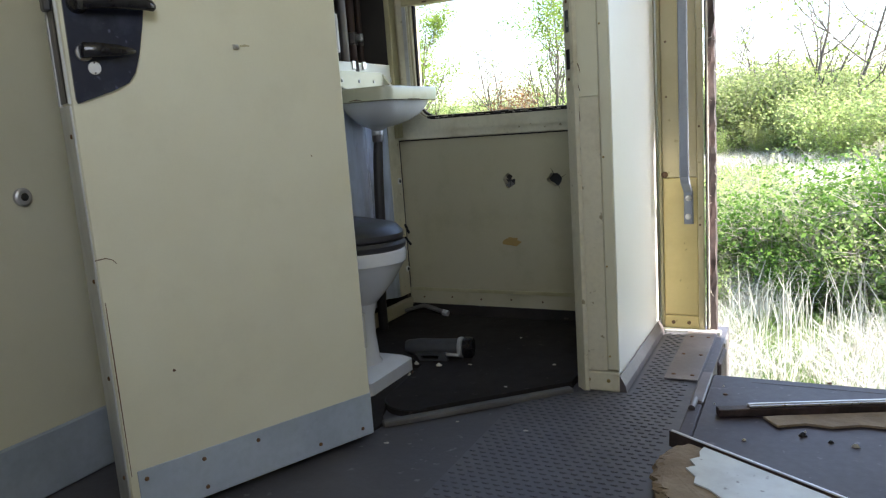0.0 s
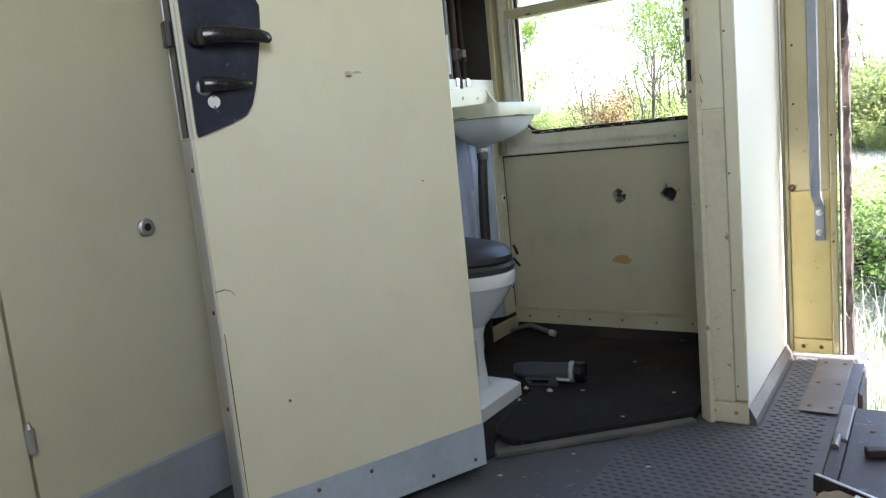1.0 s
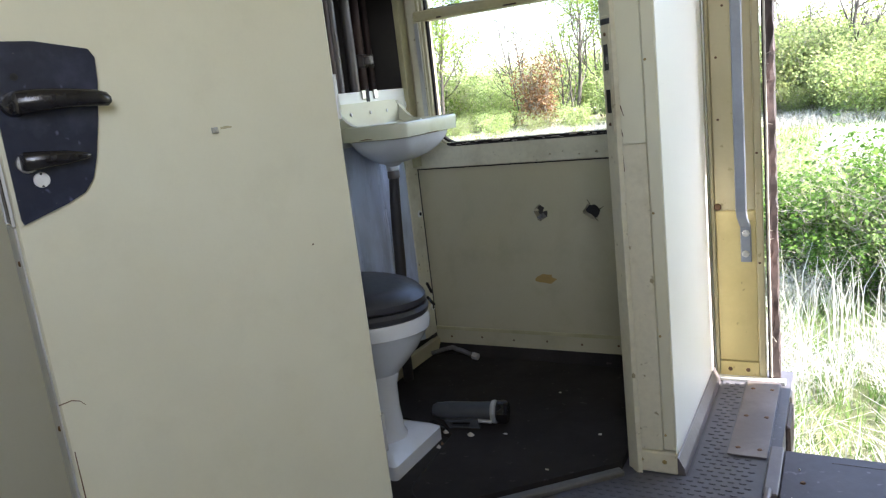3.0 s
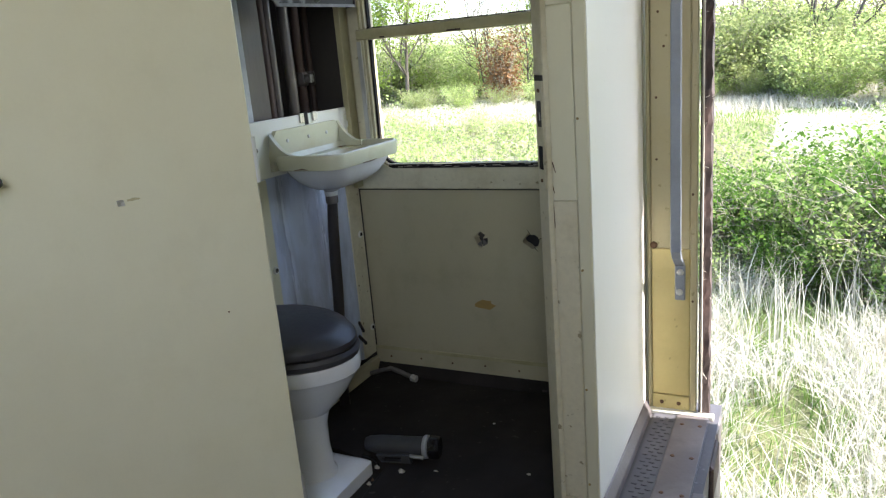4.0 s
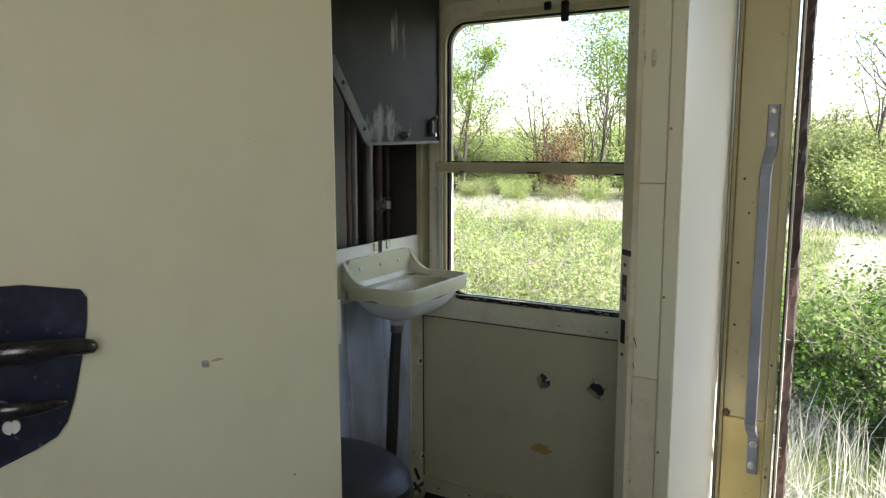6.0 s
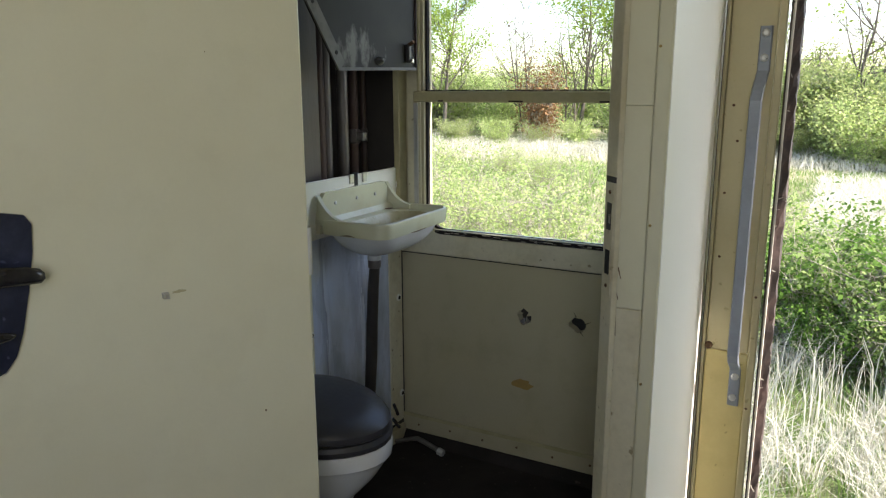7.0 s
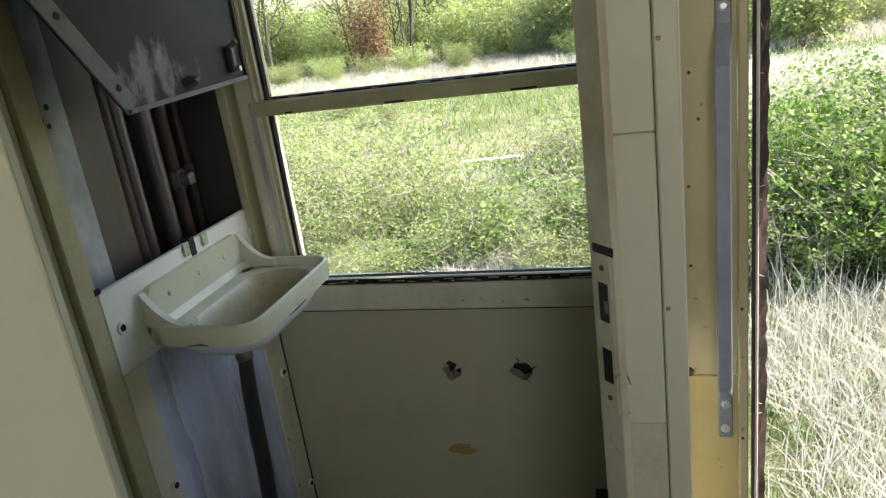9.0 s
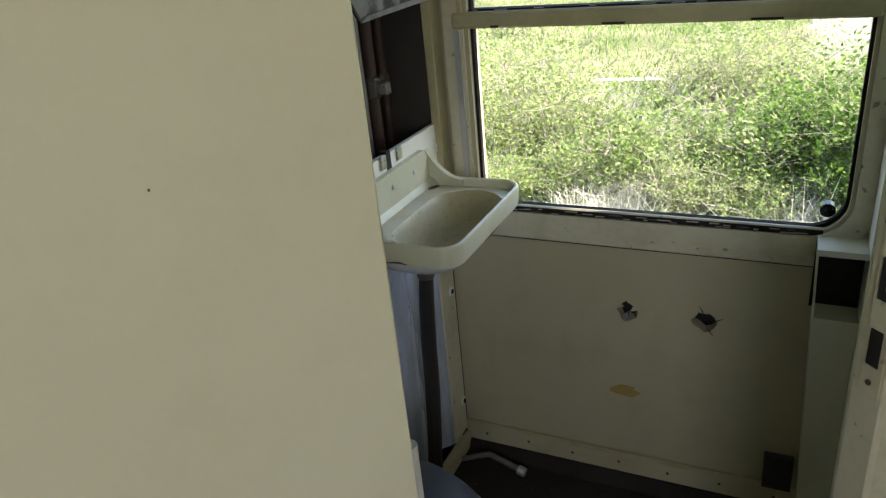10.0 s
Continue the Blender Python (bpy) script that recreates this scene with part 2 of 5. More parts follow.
LEAF = leaf_material("spring_leaf", (0.10, 0.20, 0.035), (0.50, 0.60, 0.24), 0.6)
LEAF_PALE = leaf_material("pale_yellow_green_leaf", (0.15, 0.25, 0.055), (0.56, 0.64, 0.28), 0.6)
LEAF_DEEP = leaf_material("deep_green_leaf", (0.04, 0.105, 0.016), (0.16, 0.28, 0.05))
LEAF_BROWN = leaf_material("withered_brown_leaf", (0.15, 0.08, 0.035), (0.28, 0.16, 0.08), 0.2)
LEAF_TREE = leaf_material("fresh_tree_leaf", (0.12, 0.20, 0.03), (0.30, 0.40, 0.08), 0.6)
# far hedge leaves: distance haze put in as a paler, greyer olive
LEAF_HAZE = leaf_material("hazy_olive_leaf", (0.14, 0.20, 0.065), (0.42, 0.47, 0.20), 0.6)
STRAW = leaf_material("dry_straw", (0.38, 0.365, 0.29), (0.76, 0.74, 0.65), 0.35)
BLADE = leaf_material("green_grass_blade", (0.09, 0.17, 0.035), (0.25, 0.36, 0.11), 0.4)
BARK = surface("grey_bark", (0.085, 0.072, 0.058), (0.16, 0.14, 0.12), 0.9, large=6, fine=30, bump=0.6, stretch=(1, 1, 0.25))
TWIG = surface("dry_twig", (0.28, 0.25, 0.20), (0.48, 0.44, 0.37), 0.9, large=6, fine=30, bump=0.3)


def ground_material():
    m, N, L, P = node_mat("meadow_ground")
    big, mid, fine = noise_tex(N, L, 0.16, 4, 0.6), noise_tex(N, L, 1.1, 5, 0.6), noise_tex(N, L, 14, 5, 0.7)
    g = ramp_between(N, L, mid, (0.12, 0.155, 0.05), (0.24, 0.235, 0.12), 0.35, 0.65)
    s = ramp_between(N, L, fine, (0.26, 0.23, 0.13), (0.44, 0.39, 0.26), 0.3, 0.7)
    mx = N.new("ShaderNodeMixRGB")
    L.new(ramp_between(N, L, big, (0, 0, 0), (1, 1, 1), 0.46, 0.58), mx.inputs[0])
    L.new(g, mx.inputs[1])
    L.new(s, mx.inputs[2])
    m2 = N.new("ShaderNodeMixRGB")
    m2.blend_type, m2.inputs[0].default_value = "MULTIPLY", 0.6
    L.new(mx.outputs[0], m2.inputs[1])
    L.new(ramp_between(N, L, fine, (0.45, 0.45, 0.45), (1, 1, 1), 0.3, 0.6), m2.inputs[2])
    L.new(m2.outputs[0], P.inputs["Base Color"])
    P.inputs["Roughness"].default_value = 0.95
    b = N.new("ShaderNodeBump")
    b.inputs["Distance"].default_value = 0.08
    L.new(fine, b.inputs["Height"])
    L.new(b.outputs[0], P.inputs["Normal"])
    return m


GROUND = ground_material()

# ---- builders ----
VEST = -0.018  # the vestibule floor; the lavatory floor lies a little higher
LAV = 0.002


def finish(bm, material, name, smooth=False):
    bmesh.ops.recalc_face_normals(bm, faces=bm.faces)
    me = bpy.data.meshes.new(name)
    bm.to_mesh(me)
    bm.free()
    me.materials.append(material)
    if smooth:
        for p in me.polygons:
            p.use_smooth = True
        me.set_sharp_from_angle(angle=radians(38))
    return me


def part(name, bm, material, parent, label="", smooth=False):
    ob = new(name, finish(bm, material, name, smooth))
    ob.parent = parent
    ob.matrix_parent_inverse = Matrix.Translation(parent.location).inverted()
    if label:
        tagged(ob, label)
    return ob


def thing(name, bm, material, label, category, group="", kind="", smooth=False):
    return tagged(new(name, finish(bm, material, name, smooth)), label, category, group, kind)


def anchor(name, at, label, category, group="", kind=""):
    ob = new(name)
    ob.empty_display_size, ob.location = 0.05, at
    return tagged(ob, label, category, group, kind)


def settle(ob, dx, dy, dz):
    """Move a finished thing with all its parts."""
    ob.location = ob.location + Vector((dx, dy, dz))


def add_box(bm, x0, x1, y0, y1, z0, z1, bevel=0.0, m=None, segs=1):
    vs = [bm.verts.new((x, y, z)) for x in (x0, x1) for y in (y0, y1) for z in (z0, z1)]
    fs = [bm.faces.new([vs[i] for i in q]) for q in ((0, 1, 3, 2), (4, 6, 7, 5), (0, 4, 5, 1), (2, 3, 7, 6), (0, 2, 6, 4), (1, 5, 7, 3))]
    made = list(vs)
    if bevel:
        es = list({e for f in fs for e in f.edges})
        r = bmesh.ops.bevel(bm, geom=es, offset=bevel, segments=segs, profile=0.5, affect="EDGES")
        made = list({v for f in r["faces"] for v in f.verts} | {v for v in vs if v.is_valid})
    if m is not None:
        for v in made:
            v.co = m @ v.co
    return bm


def box(x0, x1, y0, y1, z0, z1, bevel=0.0, m=None, segs=1):
    return add_box(bmesh.new(), x0, x1, y0, y1, z0, z1, bevel, m, segs)


def plate(outer, holes, depth, to):
    """A plate with holes: outlines in its own plane (u, v), depth behind the face; to(u, v, w) places them."""
    bm = bmesh.new()
    loops = []
    for k, loop in enumerate([outer, *holes]):
        loops.append(([bm.verts.new((u, v, 0)) for u, v in loop], [bm.verts.new((u, v, 1)) for u, v in loop]))
    for side in (0, 1):
        es = []
        for pair in loops:
            vs = pair[side]
            es += [bm.edges.new((vs[i], vs[(i + 1) % len(vs)])) for i in range(len(vs))]
        bmesh.ops.triangle_fill(bm, use_beauty=True, use_dissolve=False, edges=es)
    for a, b in loops:
        for i in range(len(a)):
            j = (i + 1) % len(a)
            bm.faces.new((a[i], a[j], b[j], b[i]))
    for v in bm.verts:
        v.co = Vector(to(v.co.x, v.co.y, v.co.z * depth))
    return bm


def rounded(u0, u1, v0, v1, r, n=6):
    pts = []
    for cx, cy, a0 in ((u1 - r, v1 - r, 0), (u0 + r, v1 - r, 90), (u0 + r, v0 + r, 180), (u1 - r, v0 + r, 270)):
        pts += [(cx + r * math.cos(radians(a0 + 90 * i / n)), cy + r * math.sin(radians(a0 + 90 * i / n))) for i in range(n + 1)]
    return pts


def ragged(cu, cv, ru, rv, n, seed, jag=0.3):
    rnd = random.Random(seed)
    return [(cu + ru * math.cos(2 * math.pi * i / n) * (1 + rnd.uniform(-jag, jag)), cv + rv * math.sin(2 * math.pi * i / n) * (1 + rnd.uniform(-jag, jag))) for i in range(n)]


def xz(y0):
    return lambda u, v, w: (u, y0 + w, v)


def yz(x0):
    return lambda u, v, w: (x0 - w, u, v)


def xy(z0):
    return lambda u, v, w: (u, v, z0 - w)


def add_tube(bm, pts, radii, n=10, caps=True):
    pts = [Vector(p) for p in pts]
    if not isinstance(radii, (list, tuple)):
        radii = [radii] * len(pts)
    rings, side = [], None
    for i, p in enumerate(pts):
        d = (pts[min(i + 1, len(pts) - 1)] - pts[max(i - 1, 0)]).normalized()
        if side is None:
            side = d.orthogonal().normalized()
        side = (side - d * side.dot(d)).normalized()
        up = d.cross(side)
        rings.append([bm.verts.new(p + radii[i] * (math.cos(2 * math.pi * k / n) * side + math.sin(2 * math.pi * k / n) * up)) for k in range(n)])
    for a, b in zip(rings, rings[1:]):
        for k in range(n):
            bm.faces.new((a[k], a[(k + 1) % n], b[(k + 1) % n], b[k]))
    if caps:
        bm.faces.new(rings[0][::-1])
        bm.faces.new(rings[-1])
    return bm


def tube(pts, radii, n=10, caps=True):
    return add_tube(bmesh.new(), pts, radii, n, caps)


def loft(rings, cap_lo=True, cap_hi=True):
    bm = bmesh.new()
    rs = [[bm.verts.new(p) for p in r] for r in rings]
    for a, b in zip(rs, rs[1:]):
        n = len(a)
        for k in range(n):
            bm.faces.new((a[k], a[(k + 1) % n], b[(k + 1) % n], b[k]))
    if cap_lo:
        bm.faces.new(rs[0][::-1])
    if cap_hi:
        bm.faces.new(rs[-1])
    return bm


def screw_head(name, at, normal, r, material, parent, label="", h=0.003, n=10):
    p, d = Vector(at), Vector(normal).normalized()
    return part(name, tube([p, p + d * h * 0.6, p + d * h], [r, r * 0.95, r * 0.55], n), material, parent, label)

# ---- structure ----
TOP = 2.15  # ceiling

floor = thing("floor", plate([(-0.35, -2.95), (2.35, -2.95), (2.35, -0.47), (1.30, -0.47), (1.30, 0.09), (-0.35, 0.09)], [], 0.08, xy(VEST)), FLOORMAT,
              "worn dark grey floor covering of the vestibule", "floor", kind="structure")
ceiling = thing("ceiling", box(-0.35, 2.40, -2.95, 0.09, TOP, TOP + 0.06), CREAM_SHADED, "plain cream coach ceiling", "ceiling", kind="structure")

# side wall with the window: a flat sheet over all, cut out for the window and for two torn holes
WIN = rounded(0.110, 0.950, 0.826, 1.798, 0.075, 8)
HOLE_A = ragged(0.491, 0.562, 0.030, 0.026, 11, 4, 0.35)
HOLE_B = ragged(0.679, 0.564, 0.030, 0.026, 12, 9, 0.22)
wall_window = thing("wall_window", plate([(-0.35, 0.0), (1.066, 0.0), (1.066, TOP), (-0.35, TOP)], [WIN, HOLE_A, HOLE_B], 0.035, xz(0.0)), CREAM_SHADED,
                    "cream side wall in a shaded tone with torn holes under the window", "wall", kind="structure")
part("outer_skin", plate([(-0.35, -0.2), (1.066, -0.2), (1.066, TOP), (-0.35, TOP)], [rounded(0.04, 0.995, 0.774, 1.874, 0.12, 8)], 0.03, xz(0.06)), DARKMETAL, wall_window, "dark inner side of the outer steel skin")
def petal(cx, cz, angle, reach, length, width, bend):
    """A torn triangle of sheet that still hangs on the hole's edge and is bent out of it."""
    d = Vector((math.cos(radians(angle)), 0, math.sin(radians(angle))))
    s = Vector((-d.z, 0, d.x))
    root = Vector((cx, 0.001, cz)) + d * reach
    tip = root - d * length + Vector((0, bend, 0))
    return loft([[root - s * width, root + s * width, root + s * width + Vector((0, 0.0015, 0)), root - s * width + Vector((0, 0.0015, 0))],
                 [tip - s * 0.001, tip + s * 0.001, tip + s * 0.001 + Vector((0, 0.0012, 0)), tip - s * 0.001 + Vector((0, 0.0012, 0))]])


for angle, reach, length, width, bend in ((-60, 0.026, 0.024, 0.012, 0.010), (-115, 0.025, 0.020, 0.010, 0.006), (35, 0.027, 0.017, 0.009, -0.004), (150, 0.028, 0.014, 0.008, 0.012)):
    part("torn_flap", petal(0.491, 0.562, angle, reach, length, width, bend), LIMESCALE if angle < 0 else CREAM_SHADED, wall_window, "bent shred of wall sheet in the torn hole")
for angle in (12, -70, 100):
    part("crack", tube([(0.679 + 0.027 * math.cos(radians(angle)), -0.0006, 0.564 + 0.025 * math.sin(radians(angle))), (0.679 + 0.047 * math.cos(radians(angle + 8)), -0.0006, 0.564 + 0.043 * math.sin(radians(angle + 8)))], [0.0016, 0.0005], 5), BLACK, wall_window, "short crack running from the hole")
part("glue_stain", plate(ragged(0.486, 0.314, 0.036, 0.019, 14, 2, 0.25), [], 0.0015, xz(-0.0015)), STAINMAT, wall_window, "tan patch of old glue")
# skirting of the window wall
skirt = part("skirting", box(0.0, 1.0, -0.012, -0.001, 0.004, 0.110, 0.004), CREAM_SHADED, wall_window, "grimy cream skirting with screws")
part("cove", plate([(-0.044, LAV + 0.003), (-0.0128, LAV + 0.003), (-0.0128, 0.042), (-0.020, 0.040)], [], 0.91, lambda u, v, w: (0.012 + w, u, v)), LINO, wall_window, "dark upturned floor edge")
part("skirting_cap", box(0.0, 0.93, -0.016, -0.0125, 0.098, 0.113, 0.0015), OLIVE, wall_window)
for k in range(7):
    screw_head("screw", (0.07 + 0.135 * k, -0.012, 0.070 + 0.004 * (k % 2)), (0, -1, 0), 0.0042, RUST, skirt)
# sill moulding above the wall sheet
part("sill_moulding", box(0.0, 0.99, -0.014, -0.001, 0.748, 0.842, 0.004), CREAM_WORN, wall_window, "worn cream moulding under the window")
part("moulding_groove", box(0.0, 0.93, -0.004, -0.0008, 0.743, 0.7475), BLACK, wall_window)

window_1 = anchor("window_1", (0.52, 0.0, 0.83), "drop window in a rounded cream frame with a middle rail", "window", kind="structure")
part("window_frame", plate(rounded(0.035, 0.992, 0.775, 1.865, 0.12, 8), [rounded(0.086, 0.952, 0.822, 1.812, 0.085, 8)], 0.022, xz(-0.024)), CREAM_WORN, window_1, "rounded cream frame with chipped paint")
part("inner_bead", plate(rounded(0.084, 0.954, 0.820, 1.814, 0.086, 8), [rounded(0.097, 0.943, 0.829, 1.801, 0.076, 8)], 0.03, xz(-0.017)), CREAM_SHADED, window_1)
part("gasket", plate(rounded(0.096, 0.944, 0.828, 1.802, 0.076, 8), [rounded(0.104, 0.936, 0.838, 1.794, 0.07, 8)], 0.016, xz(-0.003)), GASKET, window_1, "perished dark rubber gasket")
rail = part("middle_rail", box(0.060, 0.950, -0.030, 0.030, 1.281, 1.318, 0.005), OLIVE, window_1, "worn cream cross rail")
part("rail_lip", box(0.098, 0.942, -0.010, 0.026, 1.3185, 1.3225), GASKET, rail, "dark rubber lip with pale chips")
for k in range(9):
    x = 0.11 + 0.088 * k + 0.035 * math.sin(5.1 * k)
    part("paint_chip", box(x, x + 0.012 + 0.022 * (k * 5 % 7) / 6, -0.0112, -0.0102, 1.3200, 1.3216), FLAKE, rail)
for sx, w in ((0.16, 0.02), (0.42, 0.05), (0.72, 0.06)):
    part("scuff", box(sx, sx + w, -0.0312, -0.0300, 1.283, 1.288), RUBBER, rail)
part("left_guide", box(0.062, 0.078, -0.028, -0.024, 0.86, 1.277), ALU, window_1, "metal sash guide")
part("left_guide", box(0.076, 0.084, -0.028, -0.024, 1.317, 1.76), OLIVE, window_1)
part("top_stop", box(0.25, 0.86, -0.034, -0.0245, 1.800, 1.822, 0.003), OLIVE, window_1, "chipped top stop bar")
part("window_catch", box(0.535, 0.560, -0.050, -0.034, 1.765, 1.830, 0.004), BAKELITE, window_1, "black window catch")
part("window_catch", box(0.475, 0.500, -0.046, -0.034, 1.806, 1.832, 0.004), BAKELITE, window_1)
for z0, z1 in ((0.836, 1.277), (1.324, 1.796)):
    pane = part("pane", box(0.100, 0.940, 0.024, 0.028, z0, z1), GLASS, window_1, "clear glass pane")
    pane.visible_shadow = False
bead = part("bottom_bead", box(0.140, 0.900, -0.0205, -0.0172, 0.8225, 0.8365, 0.001), GASKET, window_1, "perished dark bead with ragged pale chips")
for k in range(30):
    x = 0.145 + 0.0245 * k + 0.012 * math.sin(7.3 * k)
    z = 0.8245 + 0.004 * (1 + math.sin(2.7 * k + 1))
    part("paint_chip", box(x, x + 0.010 + 0.022 * (k * 7 % 5) / 4, -0.0218, -0.0206, z, z + 0.0012 + 0.0012 * (k % 2)), FLAKE if k % 4 else LIMESCALE, bead)
part("drain_cap", tube([(0.905, 0.045, 0.868), (0.905, 0.020, 0.868)], [0.016, 0.016], 12), BAKELITE, window_1)

settle(window_1, 0.010, 0.0, 0.004)

# casing in the far right corner of the lavatory, with a dark paper slot, and a dark vent near the floor
casing = thing("casing", plate([(0.934, 0.0), (1.030, 0.0), (1.010, 0.830), (0.900, 0.830)], [[(0.910, 0.668), (1.004, 0.668), (0.999, 0.816), (0.904, 0.816)]], 0.10, xz(-0.10)),
               CREAM, "cream boxed corner casing with a dark slot", "casing", kind="structure")
part("slot_back", box(0.90, 1.02, -0.030, -0.026, 0.660, 0.826), BLACK, casing, "dark paper towel slot")
vent = thing("wall_vent", plate([(0.848, 0.104), (0.916, 0.104), (0.916, 0.205), (0.846, 0.205)], [], 0.02, xz(-0.02)), DARKMETAL, "dark square outlet box at the skirting", "outlet box")

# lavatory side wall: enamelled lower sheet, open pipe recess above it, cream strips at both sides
wall_service = thing("wall_service", box(-0.30, -0.18, -1.25, 0.0, -0.03, TOP - 0.014), DARKWALL, "near-black back wall of the open pipe recess", "wall", kind="structure")
part("near_return", box(-0.18, -0.004, -0.660, -0.600, 0.0, TOP), GRIMED, wall_service, "pale metal side of the recess")
part("cream_strip", box(-0.003, 0.016, -0.665, -0.622, 0.0, TOP, 0.003), OLIVE, wall_service, "olive cream cover strip")
part("cream_strip", box(-0.003, 0.006, -0.621, -0.609, 0.0, TOP), OLIVE, wall_service)
part("far_return", box(-0.18, -0.004, -0.040, -0.002, 0.0, TOP), DARKWALL, wall_service, "near-black side of the recess")
part("far_post", box(-0.003, 0.022, -0.052, -0.002, 0.745, TOP, 0.003), OLIVE, wall_service)
part("wall_sheet", box(-0.18, 0.0, -1.25, -0.667, 0.0, TOP), CREAM, wall_service, "cream wall sheet beside the toilet")
part("pale_sheet", box(-0.075, -0.062, -0.599, -0.478, 0.95, TOP, 0.002), GRIMED, wall_service, "grimed pale metal sheet with punched holes")
for y, z, r in ((-0.547, 1.409, 0.008), (-0.545, 1.371, 0.007), (-0.522, 1.394, 0.006), (-0.529, 1.359, 0.005)):
    part("punched_hole", tube([(-0.0625, y, z), (-0.0608, y, z)], r, 9), BLACK, wall_service)

# enamelled service panel with a pressed, wavy middle
bm = bmesh.new()
ny, nz = 40, 14
for side in (0, 1):
    for i in range(ny + 1):
        for k in range(nz + 1):
            u, w = i / ny, k / nz
            y, z = -0.605 + 0.585 * u, 0.075 + 0.970 * w
            wave = 0.0
            if 0.12 < u < 0.86 and w < 0.86:
                fade = min(1, (0.86 - w) / 0.08) * min(1, (u - 0.12) / 0.08, (0.86 - u) / 0.08)
                wave = fade * (0.018 * math.sin((u - 0.12) * 17.5 + 0.8 * w) - 0.022)
            bm.verts.new((wave if side == 0 else -0.010 + min(wave, 0), y, z))
bm.verts.ensure_lookup_table()
st = (ny + 1) * (nz + 1)
q = lambda s, i, k: bm.verts[s * st + i * (nz + 1) + k]
for i in range(ny):
    for k in range(nz):
        bm.faces.new((q(0, i, k), q(0, i + 1, k), q(0, i + 1, k + 1), q(0, i, k + 1)))
        bm.faces.new((q(1, i, k), q(1, i, k + 1), q(1, i + 1, k + 1), q(1, i + 1, k)))
for i in range(ny):
    bm.faces.new((q(0, i, nz), q(0, i + 1, nz), q(1, i + 1, nz), q(1, i, nz)))
    bm.faces.new((q(0, i, 0), q(1, i, 0), q(1, i + 1, 0), q(0, i + 1, 0)))
for k in range(nz):
    bm.faces.new((q(0, 0, k), q(0, 0, k + 1), q(1, 0, k + 1), q(1, 0, k)))
    bm.faces.new((q(0, ny, k), q(1, ny, k), q(1, ny, k + 1), q(0, ny, k + 1)))
service_panel = part("service_panel", bm, ENAMEL, wall_service, "bluish white enamelled wall panel below the pipe recess", smooth=True)
part("edge_band", box(-0.008, 0.0035, -0.105, -0.021, 0.075, 0.866, 0.002), CREAM_WORN, service_panel, "yellowed vertical edge of the panel")
part("edge_band", box(-0.008, 0.0035, -0.604, -0.540, 0.075, 0.866, 0.002), CREAM, service_panel)
for y, z in ((-0.572, 0.960), (-0.556, 0.575), (-0.047, 0.566), (-0.035, 0.185), (-0.045, 0.985), (-0.565, 0.20)):
    part("washer", tube([(0.003, y, z), (0.008, y, z)], [0.014, 0.012], 14), OFFWHITE, service_panel, "pale washer round a dark bolt hole")
    part("bolt_hole", tube([(0.007, y, z), (0.0095, y, z)], [0.008, 0.007], 10), BLACK, service_panel)
part("top_band", box(-0.008, 0.0042, -0.6045, -0.0205, 0.868, 1.0455, 0.0015), OFFWHITE, service_panel, "off-white upper band of the panel")
part("top_notch", box(-0.012, 0.0055, -0.305, -0.285, 1.010, 1.052), BLACK, service_panel, "dark notch in the panel's top edge")
for y in (-0.335, -0.262):
    part("clip", box(0.0045, 0.010, y, y + 0.024, 1.018, 1.050, 0.002), STEEL, service_panel, "small bent metal clip")
bm = box(-0.012, 0.010, -0.61, -0.015, 0.000, 0.055, 0.003)
part("panel_foot", bm, CREAM_SHADED, service_panel, "grimy foot strip")

part("sealing_clip", box(0.002, 0.011, -0.650, -0.600, 1.046, 1.058, 0.003), GASKET, service_panel, "black rubber clip on the panel corner")

for y0, y1, x in ((-0.476, -0.412, -0.078), (-0.410, -0.352, -0.090)):
    part("dark_sheet", box(x - 0.004, x, y0, y1, 0.95, TOP - 0.02, 0.002), PIPE_DARK, wall_service, "dark cover sheet with a folded edge")
settle(wall_service, 0.006, 0.0, 0.013)

# pipes in the recess
PIPES = ((-0.335, 0.019, PIPE_RUST, "dark rusty pipe"), (-0.288, 0.015, PIPE_GREY, "bare grey pipe"),
         (-0.207, 0.019, PIPE_GREY, "grey pipe"), (-0.139, 0.016, PIPE_RUST, "rusty pipe"), (-0.085, 0.011, PIPE_RUST, "rust-red pipe"))
for k, (y, r, mat, words) in enumerate(PIPES):
    pipe = thing("heating_pipe", tube([(-0.10 - 0.006 * (k % 3), y, 0.06), (-0.10 - 0.006 * (k % 2), y + 0.002, 0.9), (-0.10, y, TOP - 0.016)], r, 14), mat, words + " running up the dark wall recess", "pipe", "pipes in the recess", smooth=True)
    settle(pipe, 0.0, 0.0, 0.014)
    if k >= 3:
        part("coupling", tube([(-0.10, y, 1.145), (-0.10, y, 1.152), (-0.10, y, 1.188), (-0.10, y, 1.195)], [r * 1.1, r * 1.35, r * 1.35, r * 1.1], 8), PIPE_GREY, pipe, "worn metal coupling")
    if k == 3:
        part("bracket", box(-0.090, -0.055, y - 0.012, y + 0.010, 1.155, 1.185, 0.003), STEEL, pipe, "bare metal pipe bracket")

# hanging dark service hatch with folded pale flanges
hatch = anchor("service_hatch", (0.13, -0.4, 1.37), "dark smeared metal hatch hanging above the washbasin", "hatch")
H_OUT = [(-0.134, 1.376), (-0.550, 1.368), (-0.720, 1.590), (-0.720, TOP - 0.014), (-0.134, TOP - 0.014)]
part("hatch_sheet", plate(H_OUT, [], 0.003, yz(0.130)), SMEARED, hatch, "dark sheet with pale smears")


